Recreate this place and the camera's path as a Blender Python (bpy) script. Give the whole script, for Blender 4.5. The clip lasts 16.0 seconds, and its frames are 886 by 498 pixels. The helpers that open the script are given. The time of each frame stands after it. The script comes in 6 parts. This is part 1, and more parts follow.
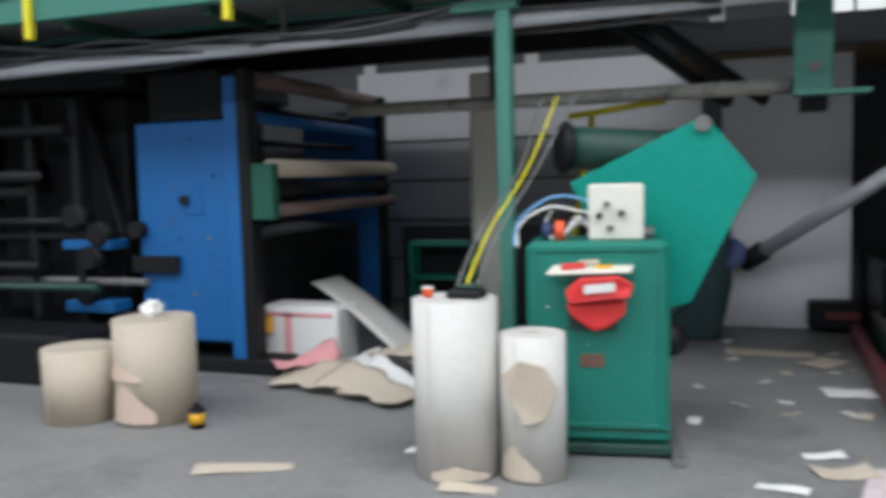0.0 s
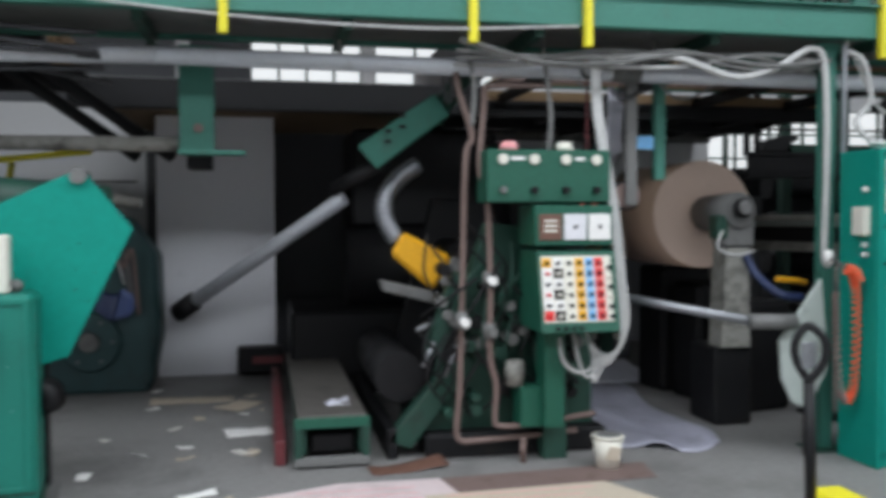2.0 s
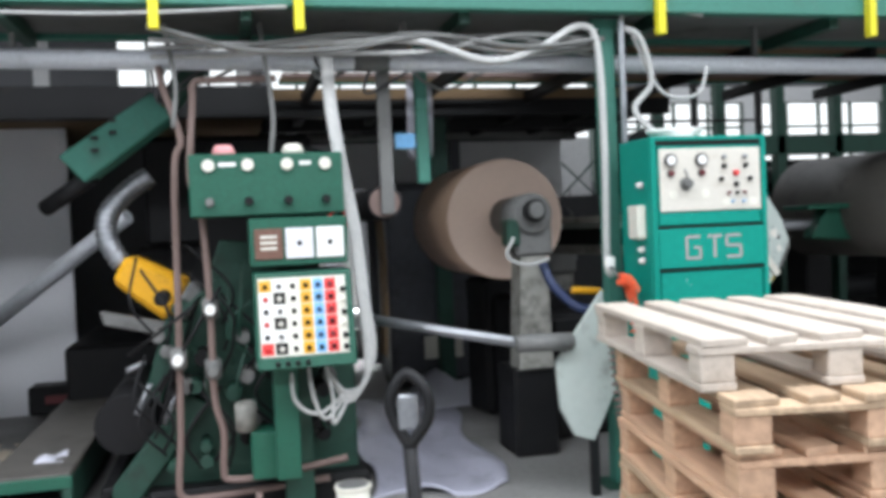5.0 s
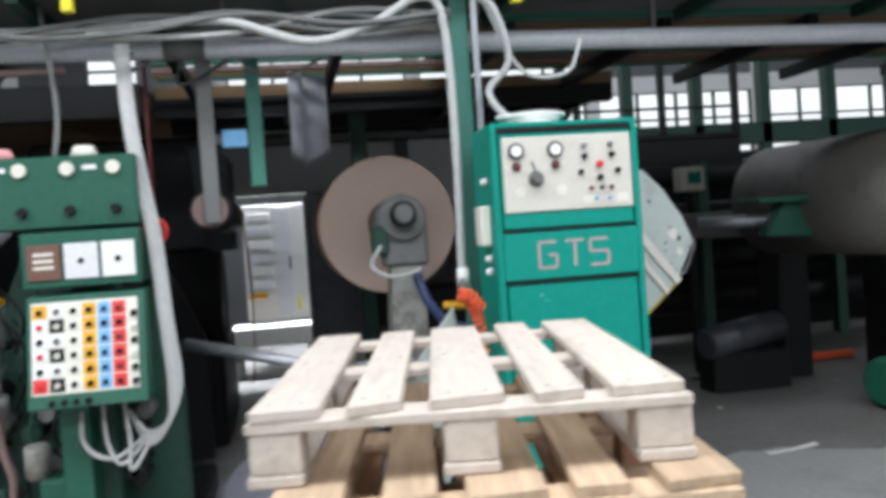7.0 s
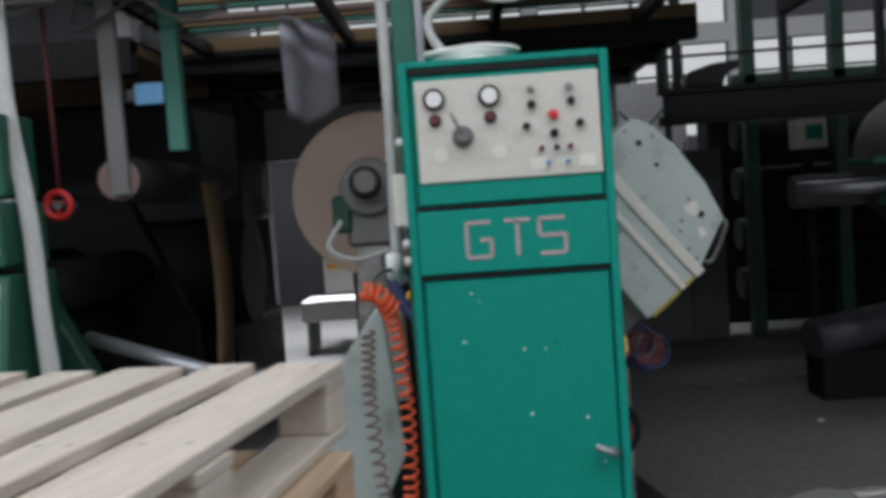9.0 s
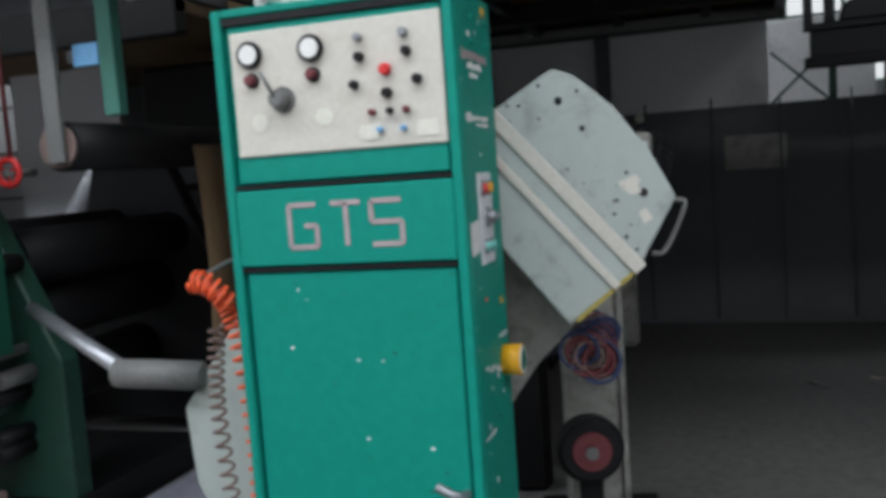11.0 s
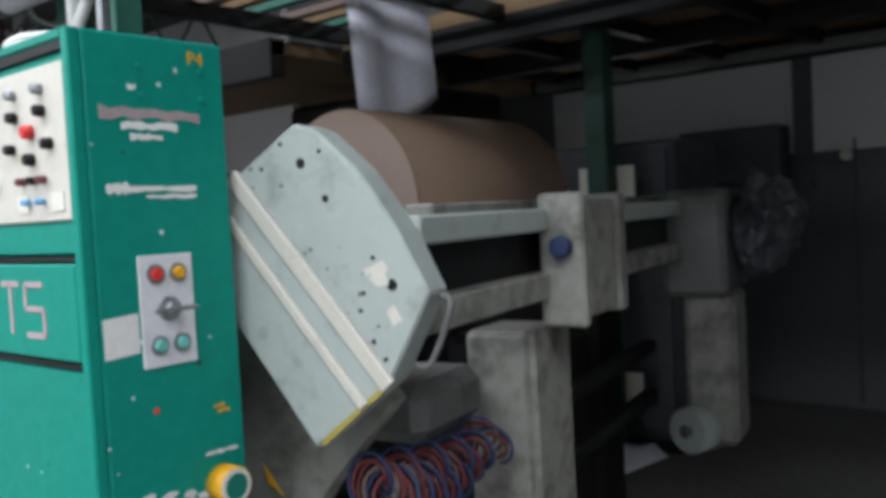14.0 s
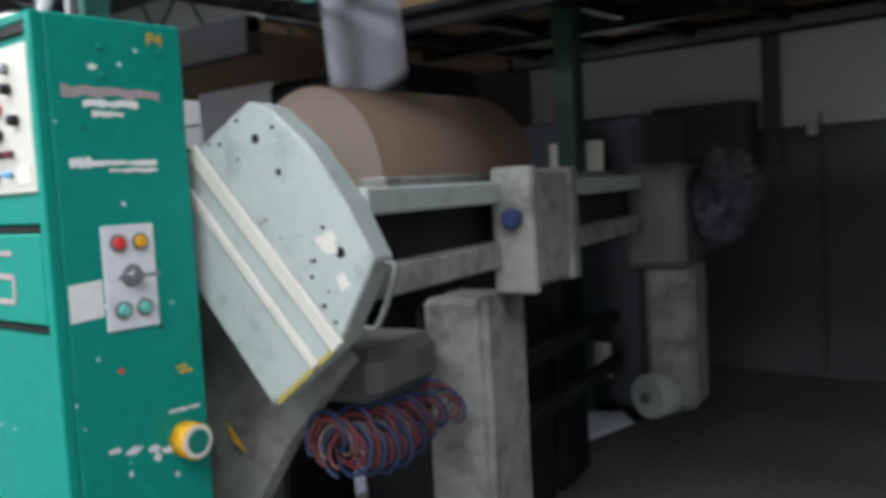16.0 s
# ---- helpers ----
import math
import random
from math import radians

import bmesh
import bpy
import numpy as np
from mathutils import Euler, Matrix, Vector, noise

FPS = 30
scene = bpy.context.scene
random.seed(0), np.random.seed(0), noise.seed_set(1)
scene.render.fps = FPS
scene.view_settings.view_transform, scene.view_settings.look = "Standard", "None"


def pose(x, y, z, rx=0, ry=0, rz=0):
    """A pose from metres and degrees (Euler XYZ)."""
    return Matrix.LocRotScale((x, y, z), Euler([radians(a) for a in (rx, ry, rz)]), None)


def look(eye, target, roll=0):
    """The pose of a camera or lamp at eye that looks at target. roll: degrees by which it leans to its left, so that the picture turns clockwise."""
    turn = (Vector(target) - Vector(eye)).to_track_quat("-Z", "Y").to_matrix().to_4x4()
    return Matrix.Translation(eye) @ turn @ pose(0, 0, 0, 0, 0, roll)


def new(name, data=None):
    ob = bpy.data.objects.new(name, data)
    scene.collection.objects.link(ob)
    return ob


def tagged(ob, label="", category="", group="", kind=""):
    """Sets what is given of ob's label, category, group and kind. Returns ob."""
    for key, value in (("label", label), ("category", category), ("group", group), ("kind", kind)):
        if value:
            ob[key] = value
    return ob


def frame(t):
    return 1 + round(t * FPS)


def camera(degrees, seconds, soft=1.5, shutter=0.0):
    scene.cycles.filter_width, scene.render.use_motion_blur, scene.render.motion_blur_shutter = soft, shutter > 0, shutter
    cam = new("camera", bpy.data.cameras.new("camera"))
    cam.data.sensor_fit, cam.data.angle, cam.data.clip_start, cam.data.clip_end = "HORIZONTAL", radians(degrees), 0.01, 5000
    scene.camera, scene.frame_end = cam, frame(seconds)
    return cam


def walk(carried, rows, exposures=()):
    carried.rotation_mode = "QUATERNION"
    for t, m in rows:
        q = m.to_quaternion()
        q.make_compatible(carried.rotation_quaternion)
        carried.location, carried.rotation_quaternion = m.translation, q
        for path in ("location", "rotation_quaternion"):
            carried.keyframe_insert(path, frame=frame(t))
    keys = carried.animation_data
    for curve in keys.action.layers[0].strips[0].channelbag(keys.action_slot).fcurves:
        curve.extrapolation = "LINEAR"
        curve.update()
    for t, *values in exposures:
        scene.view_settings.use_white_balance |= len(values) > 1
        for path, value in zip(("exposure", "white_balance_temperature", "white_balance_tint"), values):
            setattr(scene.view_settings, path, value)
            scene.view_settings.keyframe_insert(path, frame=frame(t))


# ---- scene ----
cam = camera(54.1, 16.0, soft=4.3, shutter=0.5)
METRES, EYE, TILT, LEAN, TURN = 8.8, 1.56, 0.0, 0.0, 20.0
EXPOSURES = [(0.0, -0.43), (1.0, -0.6), (1.5, -0.62), (2.5, -0.22), (4.0, 0.05), (6.5, 0.0), (7.0, -0.2), (8.0, -0.6), (9.0, -1.06), (11.5, -0.5), (12.5, -0.38), (13.0, -0.25), (14.5, -0.05), (16.0, 0.08)]
ROWS = [
    (0.0, 0.0, 0.0, 0.0, -0.12, -4.78, 1.47),
    (0.5, 0.0192, -0.0173, -0.0005, -7.37, -4.29, 0.39),
    (1.0, 0.0348, -0.0336, -0.0007, -14.85, -3.52, -0.01),
    (1.5, 0.0506, -0.0384, -0.0001, -24.29, -2.48, 1.25),
    (2.0, 0.0756, -0.0365, 0.0004, -31.57, -1.89, 0.18),
    (2.5, 0.0982, -0.0394, 0.0035, -35.16, -1.36, 1.2),
    (3.0, 0.1273, -0.052, 0.0017, -31.27, -1.62, -0.3),
    (3.5, 0.1588, -0.0567, 0.0001, -35.85, -2.03, 2.15),
    (4.0, 0.193, -0.0517, 0.0023, -38.62, -0.99, 2.72),
    (6.5, 0.3688, -0.044, 0.0, -24.49, -2.65, 2.16),
    (7.0, 0.4111, -0.0422, -0.0012, -30.35, -1.31, 3.93),
    (7.5, 0.4485, -0.0314, 0.0005, -28.66, -0.78, 5.69),
    (8.0, 0.4896, -0.0249, -0.0018, -20.84, -2.27, 3.06),
    (8.5, 0.5265, -0.0135, -0.0024, -19.01, -2.9, 3.74),
    (9.0, 0.5629, 0.0082, -0.0025, -18.77, -3.14, 4.04),
    (11.5, 0.7474, 0.051, -0.0026, 0.41, -5.7, 3.48),
    (12.0, 0.7819, 0.064, -0.0037, 1.92, -3.52, 2.93),
    (12.5, 0.8084, 0.0788, -0.0008, 4.57, -2.68, 4.63),
    (13.0, 0.8377, 0.0919, -0.0007, 14.61, -3.71, 1.32),
    (13.5, 0.8608, 0.1094, -0.0005, 16.56, -3.41, 2.99),
    (14.0, 0.878, 0.1306, 0.0017, 19.55, -2.45, 2.99),
    (14.5, 0.8957, 0.1408, 0.0016, 26.13, -1.98, 0.71),
    (15.0, 0.9086, 0.1439, 0.0034, 28.67, -1.93, 1.1),
    (15.5, 0.9052, 0.1372, 0.0028, 26.74, -2.95, 1.3),
    (16.0, 0.8947, 0.1202, -0.0, 18.93, -4.06, 3.12),
]
walk(cam, [(t, pose(0, 0, EYE, TILT, LEAN, TURN) @ pose(METRES * x, METRES * y, METRES * z, 90 + pitch, roll, yaw)) for t, x, y, z, yaw, pitch, roll in ROWS], EXPOSURES)

# ---- light ----
world = bpy.data.worlds.new("sky")
scene.world = world
world.use_nodes = True
wn = world.node_tree
sky = wn.nodes.new("ShaderNodeTexSky")
sky.sky_type, sky.sun_disc, sky.sun_elevation, sky.sun_rotation = "NISHITA", False, radians(48), radians(200)
wn.links.new(sky.outputs[0], wn.nodes["Background"].inputs[0])
wn.nodes["Background"].inputs[1].default_value = 0.12
sun = new("sun", bpy.data.lights.new("sun", "SUN"))
sun.data.energy, sun.data.angle, sun.data.color = 1.0, radians(12), (1.0, 0.97, 0.92)
sun.matrix_world = look((-4, -12, 20), (0, 0, 0))


def daylight_lamp(x, y, z, sx, sy, watts, spread=180):
    """An area lamp under the roof that stands in for daylight."""
    lamp = new("daylight_fill", bpy.data.lights.new("daylight_fill", "AREA"))
    lamp.data.shape, lamp.data.size, lamp.data.size_y, lamp.data.energy = "RECTANGLE", sx, sy, watts
    lamp.data.color = (0.87, 0.925, 1.0)
    lamp.data.spread = radians(spread)
    lamp.location = (x, y, z)


daylight_lamp(1, -3.6, 6.2, 22, 1.6, 1580)
daylight_lamp(1, 1.6, 6.2, 22, 1.6, 1580)
# extra fill for the north side, hung mostly below closed roof sheets
daylight_lamp(9.5, 13.2, 5.6, 12, 1.4, 300)
daylight_lamp(-5.5, 12.6, 5.6, 8, 1.4, 160)
# narrow lamp under the north roof light, added to brighten the white cabinet
daylight_lamp(3.2, 11.6, 6.2, 3, 1.1, 420, 75)


# ---- materials ----
def material(name, col, rough=0.6, metal=0.0, dirt=(0.03, 0.028, 0.025), wear=0.3, scale=6.0, bump=0.15, stretch=(1, 1, 1), grain=60.0, var=0.15, spec=0.5):
    """A painted, metal, stone or paper surface: coarse stains, fine grain and relief."""
    m = bpy.data.materials.new(name)
    m.use_nodes = True
    t = m.node_tree
    n, link = t.nodes, t.links.new
    bsdf = n["Principled BSDF"]
    co = n.new("ShaderNodeTexCoord")
    mp = n.new("ShaderNodeMapping")
    mp.inputs["Scale"].default_value = stretch
    link(co.outputs["Object"], mp.inputs[0])
    big = n.new("ShaderNodeTexNoise")
    big.inputs["Scale"].default_value, big.inputs["Detail"].default_value, big.inputs["Roughness"].default_value = scale, 7, 0.65
    fine = n.new("ShaderNodeTexNoise")
    fine.inputs["Scale"].default_value, fine.inputs["Detail"].default_value = grain, 4
    link(mp.outputs[0], big.inputs[0])
    link(mp.outputs[0], fine.inputs[0])
    ramp = n.new("ShaderNodeValToRGB")
    ramp.color_ramp.elements[0].position, ramp.color_ramp.elements[1].position = 0.72 - 0.4 * wear, 0.86 - 0.2 * wear
    ramp.color_ramp.elements[0].color, ramp.color_ramp.elements[1].color = (0, 0, 0, 1), (1, 1, 1, 1)
    link(big.outputs["Fac"], ramp.inputs[0])
    shade = n.new("ShaderNodeMapRange")
    shade.inputs["From Min"].default_value, shade.inputs["From Max"].default_value = 0.25, 0.75
    shade.inputs["To Min"].default_value, shade.inputs["To Max"].default_value = 1 - var, 1 + var
    link(fine.outputs["Fac"], shade.inputs[0])
    tone = n.new("ShaderNodeMix")
    tone.data_type, tone.blend_type = "RGBA", "MULTIPLY"
    tone.inputs["Factor"].default_value = 1.0
    tone.inputs["A"].default_value = (*col, 1)
    link(shade.outputs[0], tone.inputs["B"])
    who = n.new("ShaderNodeObjectInfo")
    each = n.new("ShaderNodeMapRange")
    each.inputs["To Min"].default_value, each.inputs["To Max"].default_value = 1 - var * 0.6, 1 + var * 0.4
    link(who.outputs["Random"], each.inputs[0])
    own = n.new("ShaderNodeMix")
    own.data_type, own.blend_type = "RGBA", "MULTIPLY"
    own.inputs["Factor"].default_value = 1.0
    link(tone.outputs["Result"], own.inputs["A"])
    link(each.outputs[0], own.inputs["B"])
    mix = n.new("ShaderNodeMix")
    mix.data_type = "RGBA"
    mix.inputs["B"].default_value = (*dirt, 1)
    amount = n.new("ShaderNodeMath")
    amount.operation = "MULTIPLY"
    amount.inputs[1].default_value = min(1.0, 0.35 + wear)
    link(ramp.outputs[0], amount.inputs[0])
    link(amount.outputs[0], mix.inputs["Factor"])
    link(own.outputs["Result"], mix.inputs["A"])
    link(mix.outputs["Result"], bsdf.inputs["Base Color"])
    rr = n.new("ShaderNodeMapRange")
    rr.inputs["To Min"].default_value, rr.inputs["To Max"].default_value = max(0.05, rough - 0.12), min(1, rough + 0.2)
    link(big.outputs["Fac"], rr.inputs[0])
    link(rr.outputs[0], bsdf.inputs["Roughness"])
    bsdf.inputs["Metallic"].default_value = metal
    bsdf.inputs["Specular IOR Level"].default_value = spec
    bp = n.new("ShaderNodeBump")
    bp.inputs["Strength"].default_value, bp.inputs["Distance"].default_value = bump, 0.01
    link(fine.outputs["Fac"], bp.inputs["Height"])
    link(bp.outputs[0], bsdf.inputs["Normal"])
    return m


def glowing(name, col, strength):
    m = bpy.data.materials.new(name)
    m.use_nodes = True
    t = m.node_tree
    e = t.nodes.new("ShaderNodeEmission")
    e.inputs[0].default_value, e.inputs[1].default_value = (*col, 1), strength
    t.links.new(e.outputs[0], t.nodes["Material Output"].inputs[0])
    return m


CONCRETE = material("concrete", (0.2, 0.195, 0.19), 0.55, dirt=(0.09, 0.088, 0.085), wear=0.55, scale=0.8, bump=0.25, grain=25, var=0.18)
PLASTER = material("white_wall", (0.62, 0.62, 0.62), 0.85, dirt=(0.3, 0.29, 0.28), wear=0.35, scale=1.5)
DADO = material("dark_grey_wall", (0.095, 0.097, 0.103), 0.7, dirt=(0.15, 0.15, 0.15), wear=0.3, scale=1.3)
BRIGHT_GREEN = material("bright_green_paint", (0.002, 0.235, 0.18), 0.5, dirt=(0.008, 0.12, 0.09), wear=0.2, scale=2.5, bump=0.06, grain=30, var=0.08, spec=0.22)
CAB_GREEN = material("cabinet_green_paint", (0.004, 0.16, 0.118), 0.45, dirt=(0.012, 0.05, 0.036), wear=0.3, scale=3.0, bump=0.06, var=0.12)
BEAM_GREEN = material("beam_green_paint", (0.035, 0.16, 0.12), 0.55, dirt=(0.07, 0.09, 0.075), wear=0.35, scale=3.0)
DARK_GREEN = material("dark_green_machine", (0.012, 0.055, 0.037), 0.5, dirt=(0.012, 0.013, 0.012), wear=0.45, scale=5.0)
PANEL_GREEN = material("panel_green_paint", (0.008, 0.085, 0.052), 0.45, dirt=(0.012, 0.04, 0.03), wear=0.25, scale=4.0)
BLUE = material("blue_machine_paint", (0.004, 0.105, 0.32), 0.5, dirt=(0.02, 0.06, 0.15), wear=0.3, scale=3.0, var=0.12)
# near-black for greasy steel and rubber, also darkens parts standing in shade
BLACK = material("greasy_black_and_shade", (0.009, 0.009, 0.01), 0.5, dirt=(0.022, 0.018, 0.015), wear=0.4, spec=0.25)
STEEL = material("grey_steel", (0.32, 0.33, 0.35), 0.38, 0.8, dirt=(0.08, 0.07, 0.06), wear=0.3)
DULL = material("dusty_grey_steel", (0.16, 0.16, 0.155), 0.6, 0.2, dirt=(0.05, 0.045, 0.04), wear=0.4, scale=4.0)
PLATE_GREY = material("grey_green_paint", (0.36, 0.4, 0.375), 0.5, dirt=(0.16, 0.17, 0.15), wear=0.5, scale=9.0, bump=0.05, var=0.06, grain=18)
ARM_GREY = material("dirty_grey_paint", (0.26, 0.255, 0.23), 0.6, dirt=(0.045, 0.04, 0.035), wear=0.62, scale=6.0, grain=25)
CREAM = material("cream_enamel", (0.58, 0.55, 0.49), 0.5, dirt=(0.4, 0.33, 0.25), wear=0.42, scale=6.0, var=0.06)
OFFWHITE = material("off_white_enamel", (0.68, 0.66, 0.58), 0.5, dirt=(0.3, 0.25, 0.2), wear=0.2, var=0.08)
PALE_GREY = material("pale_grey_sheet", (0.7, 0.7, 0.73), 0.5, 0.1, dirt=(0.2, 0.2, 0.21), wear=0.3, scale=2.0, var=0.08)
WOOD = material("pallet_wood", (0.45, 0.32, 0.21), 0.8, dirt=(0.28, 0.19, 0.12), wear=0.35, scale=3.0, stretch=(5, 0.35, 5), grain=9, bump=0.3, var=0.25)
OLDWOOD = material("weathered_pallet_wood", (0.5, 0.435, 0.375), 0.85, dirt=(0.3, 0.25, 0.2), wear=0.5, scale=3.5, stretch=(3.5, 0.55, 3.5), grain=12, bump=0.3, var=0.1)
NEWWOOD = material("fresh_pallet_wood", (0.53, 0.335, 0.22), 0.8, dirt=(0.32, 0.19, 0.1), wear=0.3, scale=3.0, stretch=(5, 0.35, 5), grain=9, bump=0.3, var=0.2)
KRAFT = material("brown_kraft_paper", (0.5, 0.345, 0.25), 0.7, dirt=(0.3, 0.21, 0.15), wear=0.3, scale=2.0, bump=0.05, var=0.06)
KRAFT_END = material("kraft_reel_end", (0.58, 0.44, 0.36), 0.85, dirt=(0.45, 0.35, 0.28), wear=0.3, scale=2.5, bump=0.1, var=0.05)
GREYPAPER = material("grey_paper", (0.58, 0.56, 0.52), 0.85, dirt=(0.42, 0.39, 0.35), wear=0.3, scale=5.0, var=0.07)
BEIGE = material("beige_board", (0.5, 0.43, 0.34), 0.85, dirt=(0.36, 0.29, 0.21), wear=0.3, scale=5.0, var=0.1)
WHITEPAPER = material("white_paper", (0.74, 0.73, 0.71), 0.8, dirt=(0.5, 0.48, 0.45), wear=0.2, var=0.06)
PINKPAPER = material("pink_print", (0.72, 0.32, 0.33), 0.8, wear=0.05, var=0.1)
RED = material("red_plastic", (0.65, 0.03, 0.03), 0.4, wear=0.05, var=0.05)
ORANGE = material("orange_hose", (0.75, 0.1, 0.03), 0.4, wear=0.05, var=0.05)
YELLOW = material("yellow_paint", (0.68, 0.6, 0.02), 0.5, dirt=(0.4, 0.36, 0.05), wear=0.2)
AMBER = material("amber_paint", (0.72, 0.36, 0.01), 0.45, dirt=(0.1, 0.06, 0.02), wear=0.3)
SKYBLUE = material("light_blue_plastic", (0.16, 0.4, 0.68), 0.45, wear=0.05)
DARKBLUE = material("dark_blue_hose", (0.02, 0.035, 0.1), 0.45, wear=0.1)
MAROON = material("maroon_hose", (0.15, 0.03, 0.035), 0.45, wear=0.1)
RUST = material("rusty_pipe", (0.2, 0.14, 0.125), 0.65, 0.2, dirt=(0.09, 0.05, 0.035), wear=0.4)
CABLE = material("pale_cable", (0.42, 0.42, 0.41), 0.6, wear=0.2)
DARKCABLE = material("dark_cable", (0.05, 0.05, 0.055), 0.6, wear=0.2)
CEIL = material("brown_board_ceiling", (0.2, 0.13, 0.07), 0.85, dirt=(0.08, 0.055, 0.035), wear=0.4, scale=1.5)
ROOF = material("dark_roof_sheet", (0.07, 0.075, 0.075), 0.7, wear=0.3)
CLOTH = material("lavender_plastic", (0.55, 0.55, 0.62), 0.4, dirt=(0.4, 0.4, 0.46), wear=0.3)
MUSTARD = material("worn_yellow_edge", (0.38, 0.3, 0.06), 0.6, dirt=(0.2, 0.17, 0.08), wear=0.5, scale=20)
TEAL = material("teal_lamp", (0.15, 0.5, 0.45), 0.3, wear=0.05)
FILM = material("floor_sheen_film", (0.42, 0.42, 0.5), 0.3, dirt=(0.2, 0.2, 0.23), wear=0.5, scale=3.0)
GALV = material("galvanised_pipe", (0.62, 0.64, 0.68), 0.4, 0.25, dirt=(0.35, 0.35, 0.36), wear=0.3)
TAPE = material("grey_tape", (0.38, 0.3, 0.31), 0.6, wear=0.2)
LEATHER = material("brown_plate", (0.14, 0.07, 0.05), 0.5, wear=0.2)
TARP = material("dark_plastic_wrap", (0.055, 0.058, 0.068), 0.4, dirt=(0.02, 0.02, 0.024), wear=0.5, scale=8.0, bump=0.3, grain=14)
TEAL_CASE = material("dull_teal_casing", (0.014, 0.05, 0.052), 0.5, dirt=(0.015, 0.02, 0.022), wear=0.5, scale=4.0)
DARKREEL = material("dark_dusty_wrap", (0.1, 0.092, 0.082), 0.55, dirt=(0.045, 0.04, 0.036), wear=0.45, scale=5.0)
PRINT = material("scuffed_pink_print", (0.6, 0.5, 0.5), 0.8, dirt=(0.36, 0.3, 0.29), wear=0.5, scale=3.0, var=0.08)
DAYLIGHT = glowing("daylight", (0.93, 0.97, 1.0), 1.3)


# ---- building helpers ----
def thing(name, label, category, at=(0, 0, 0), rz=0, group="", kind=""):
    ob = new(name)
    ob.matrix_basis = pose(*at, 0, 0, rz)
    ob.empty_display_size = 0.1
    return tagged(ob, label, category, group, kind)


def part(name, bm, mat, parent, label="", world=False):
    """One bmesh as one mesh object under a thing or part; world: the numbers are in the world's metres."""
    if world:
        m = parent.matrix_basis.copy()
        up = parent.parent
        while up:
            m, up = up.matrix_basis @ m, up.parent
        bm.transform(m.inverted())
    me = bpy.data.meshes.new(name)
    bmesh.ops.recalc_face_normals(bm, faces=bm.faces)
    bm.to_mesh(me)
    bm.free()
    me.materials.append(mat)
    ob = new(name, me)
    ob.parent = parent
    return tagged(ob, label)


def single(name, bm, mat, label, category, group="", kind=""):
    """A thing that is one mesh, in the world's metres, with its origin at its base."""
    lo = [min(v.co[i] for v in bm.verts) for i in range(3)]
    hi = [max(v.co[i] for v in bm.verts) for i in range(3)]
    base = Vector(((lo[0] + hi[0]) / 2, (lo[1] + hi[1]) / 2, lo[2]))
    bm.transform(Matrix.Translation(-base))
    me = bpy.data.meshes.new(name)
    bmesh.ops.recalc_face_normals(bm, faces=bm.faces)
    bm.to_mesh(me)
    bm.free()
    me.materials.append(mat)
    ob = new(name, me)
    ob.location = base
    return tagged(ob, label, category, group, kind)


def box(lo, hi, bev=0.004, bm=None):
    bm = bm or bmesh.new()
    made = bmesh.ops.create_cube(bm, size=1.0)["verts"]
    for v in made:
        v.co = [(lo[i] + hi[i]) / 2 + v.co[i] * (hi[i] - lo[i]) for i in range(3)]
    if bev:
        edges = list({e for v in made for e in v.link_edges})
        bmesh.ops.bevel(bm, geom=edges, offset=bev, segments=1, affect="EDGES")
    return bm


def cyl(p, q, r, n=16, r2=None, bm=None, bev=0.0):
    bm = bm or bmesh.new()
    p, q = Vector(p), Vector(q)
    made = bmesh.ops.create_cone(bm, cap_ends=True, segments=n, radius1=r, radius2=r if r2 is None else r2, depth=(q - p).length)["verts"]
    caps = [f for f in {f for v in made for f in v.link_faces} if len(f.verts) == n]
    for f in {f for v in made for f in v.link_faces}:
        f.smooth = len(f.verts) == 4
    turn = (q - p).to_track_quat("Z", "Y").to_matrix().to_4x4()
    bmesh.ops.transform(bm, matrix=Matrix.Translation((p + q) / 2) @ turn, verts=made)
    if bev:
        edges = list({e for f in caps for e in f.edges})
        bmesh.ops.bevel(bm, geom=edges, offset=bev, segments=2, affect="EDGES")
    return bm


def prism(points, vec, bm=None, bev=0.003):
    bm = bm or bmesh.new()
    vec = Vector(vec)
    a = [bm.verts.new(p) for p in points]
    b = [bm.verts.new(Vector(p) + vec) for p in points]
    bm.faces.new(a)
    bm.faces.new(b[::-1])
    k = len(a)
    for i in range(k):
        bm.faces.new((a[i], a[(i + 1) % k], b[(i + 1) % k], b[i]))
    if bev:
        bmesh.ops.bevel(bm, geom=list({e for v in a + b for e in v.link_edges}), offset=bev, segments=1, affect="EDGES")
    return bm


def spline(points, steps=8):
    """A smooth line through the points."""
    pts = [Vector(p) for p in points]
    pts = [pts[0] * 2 - pts[1]] + pts + [pts[-1] * 2 - pts[-2]]
    out = []
    for i in range(1, len(pts) - 2):
        a, b, c, d = pts[i - 1:i + 3]
        for k in range(steps):
            s = k / steps
            out.append(0.5 * (2 * b + (c - a) * s + (2 * a - 5 * b + 4 * c - d) * s * s + (3 * b - a - 3 * c + d) * s ** 3))
    return out + [pts[-2]]


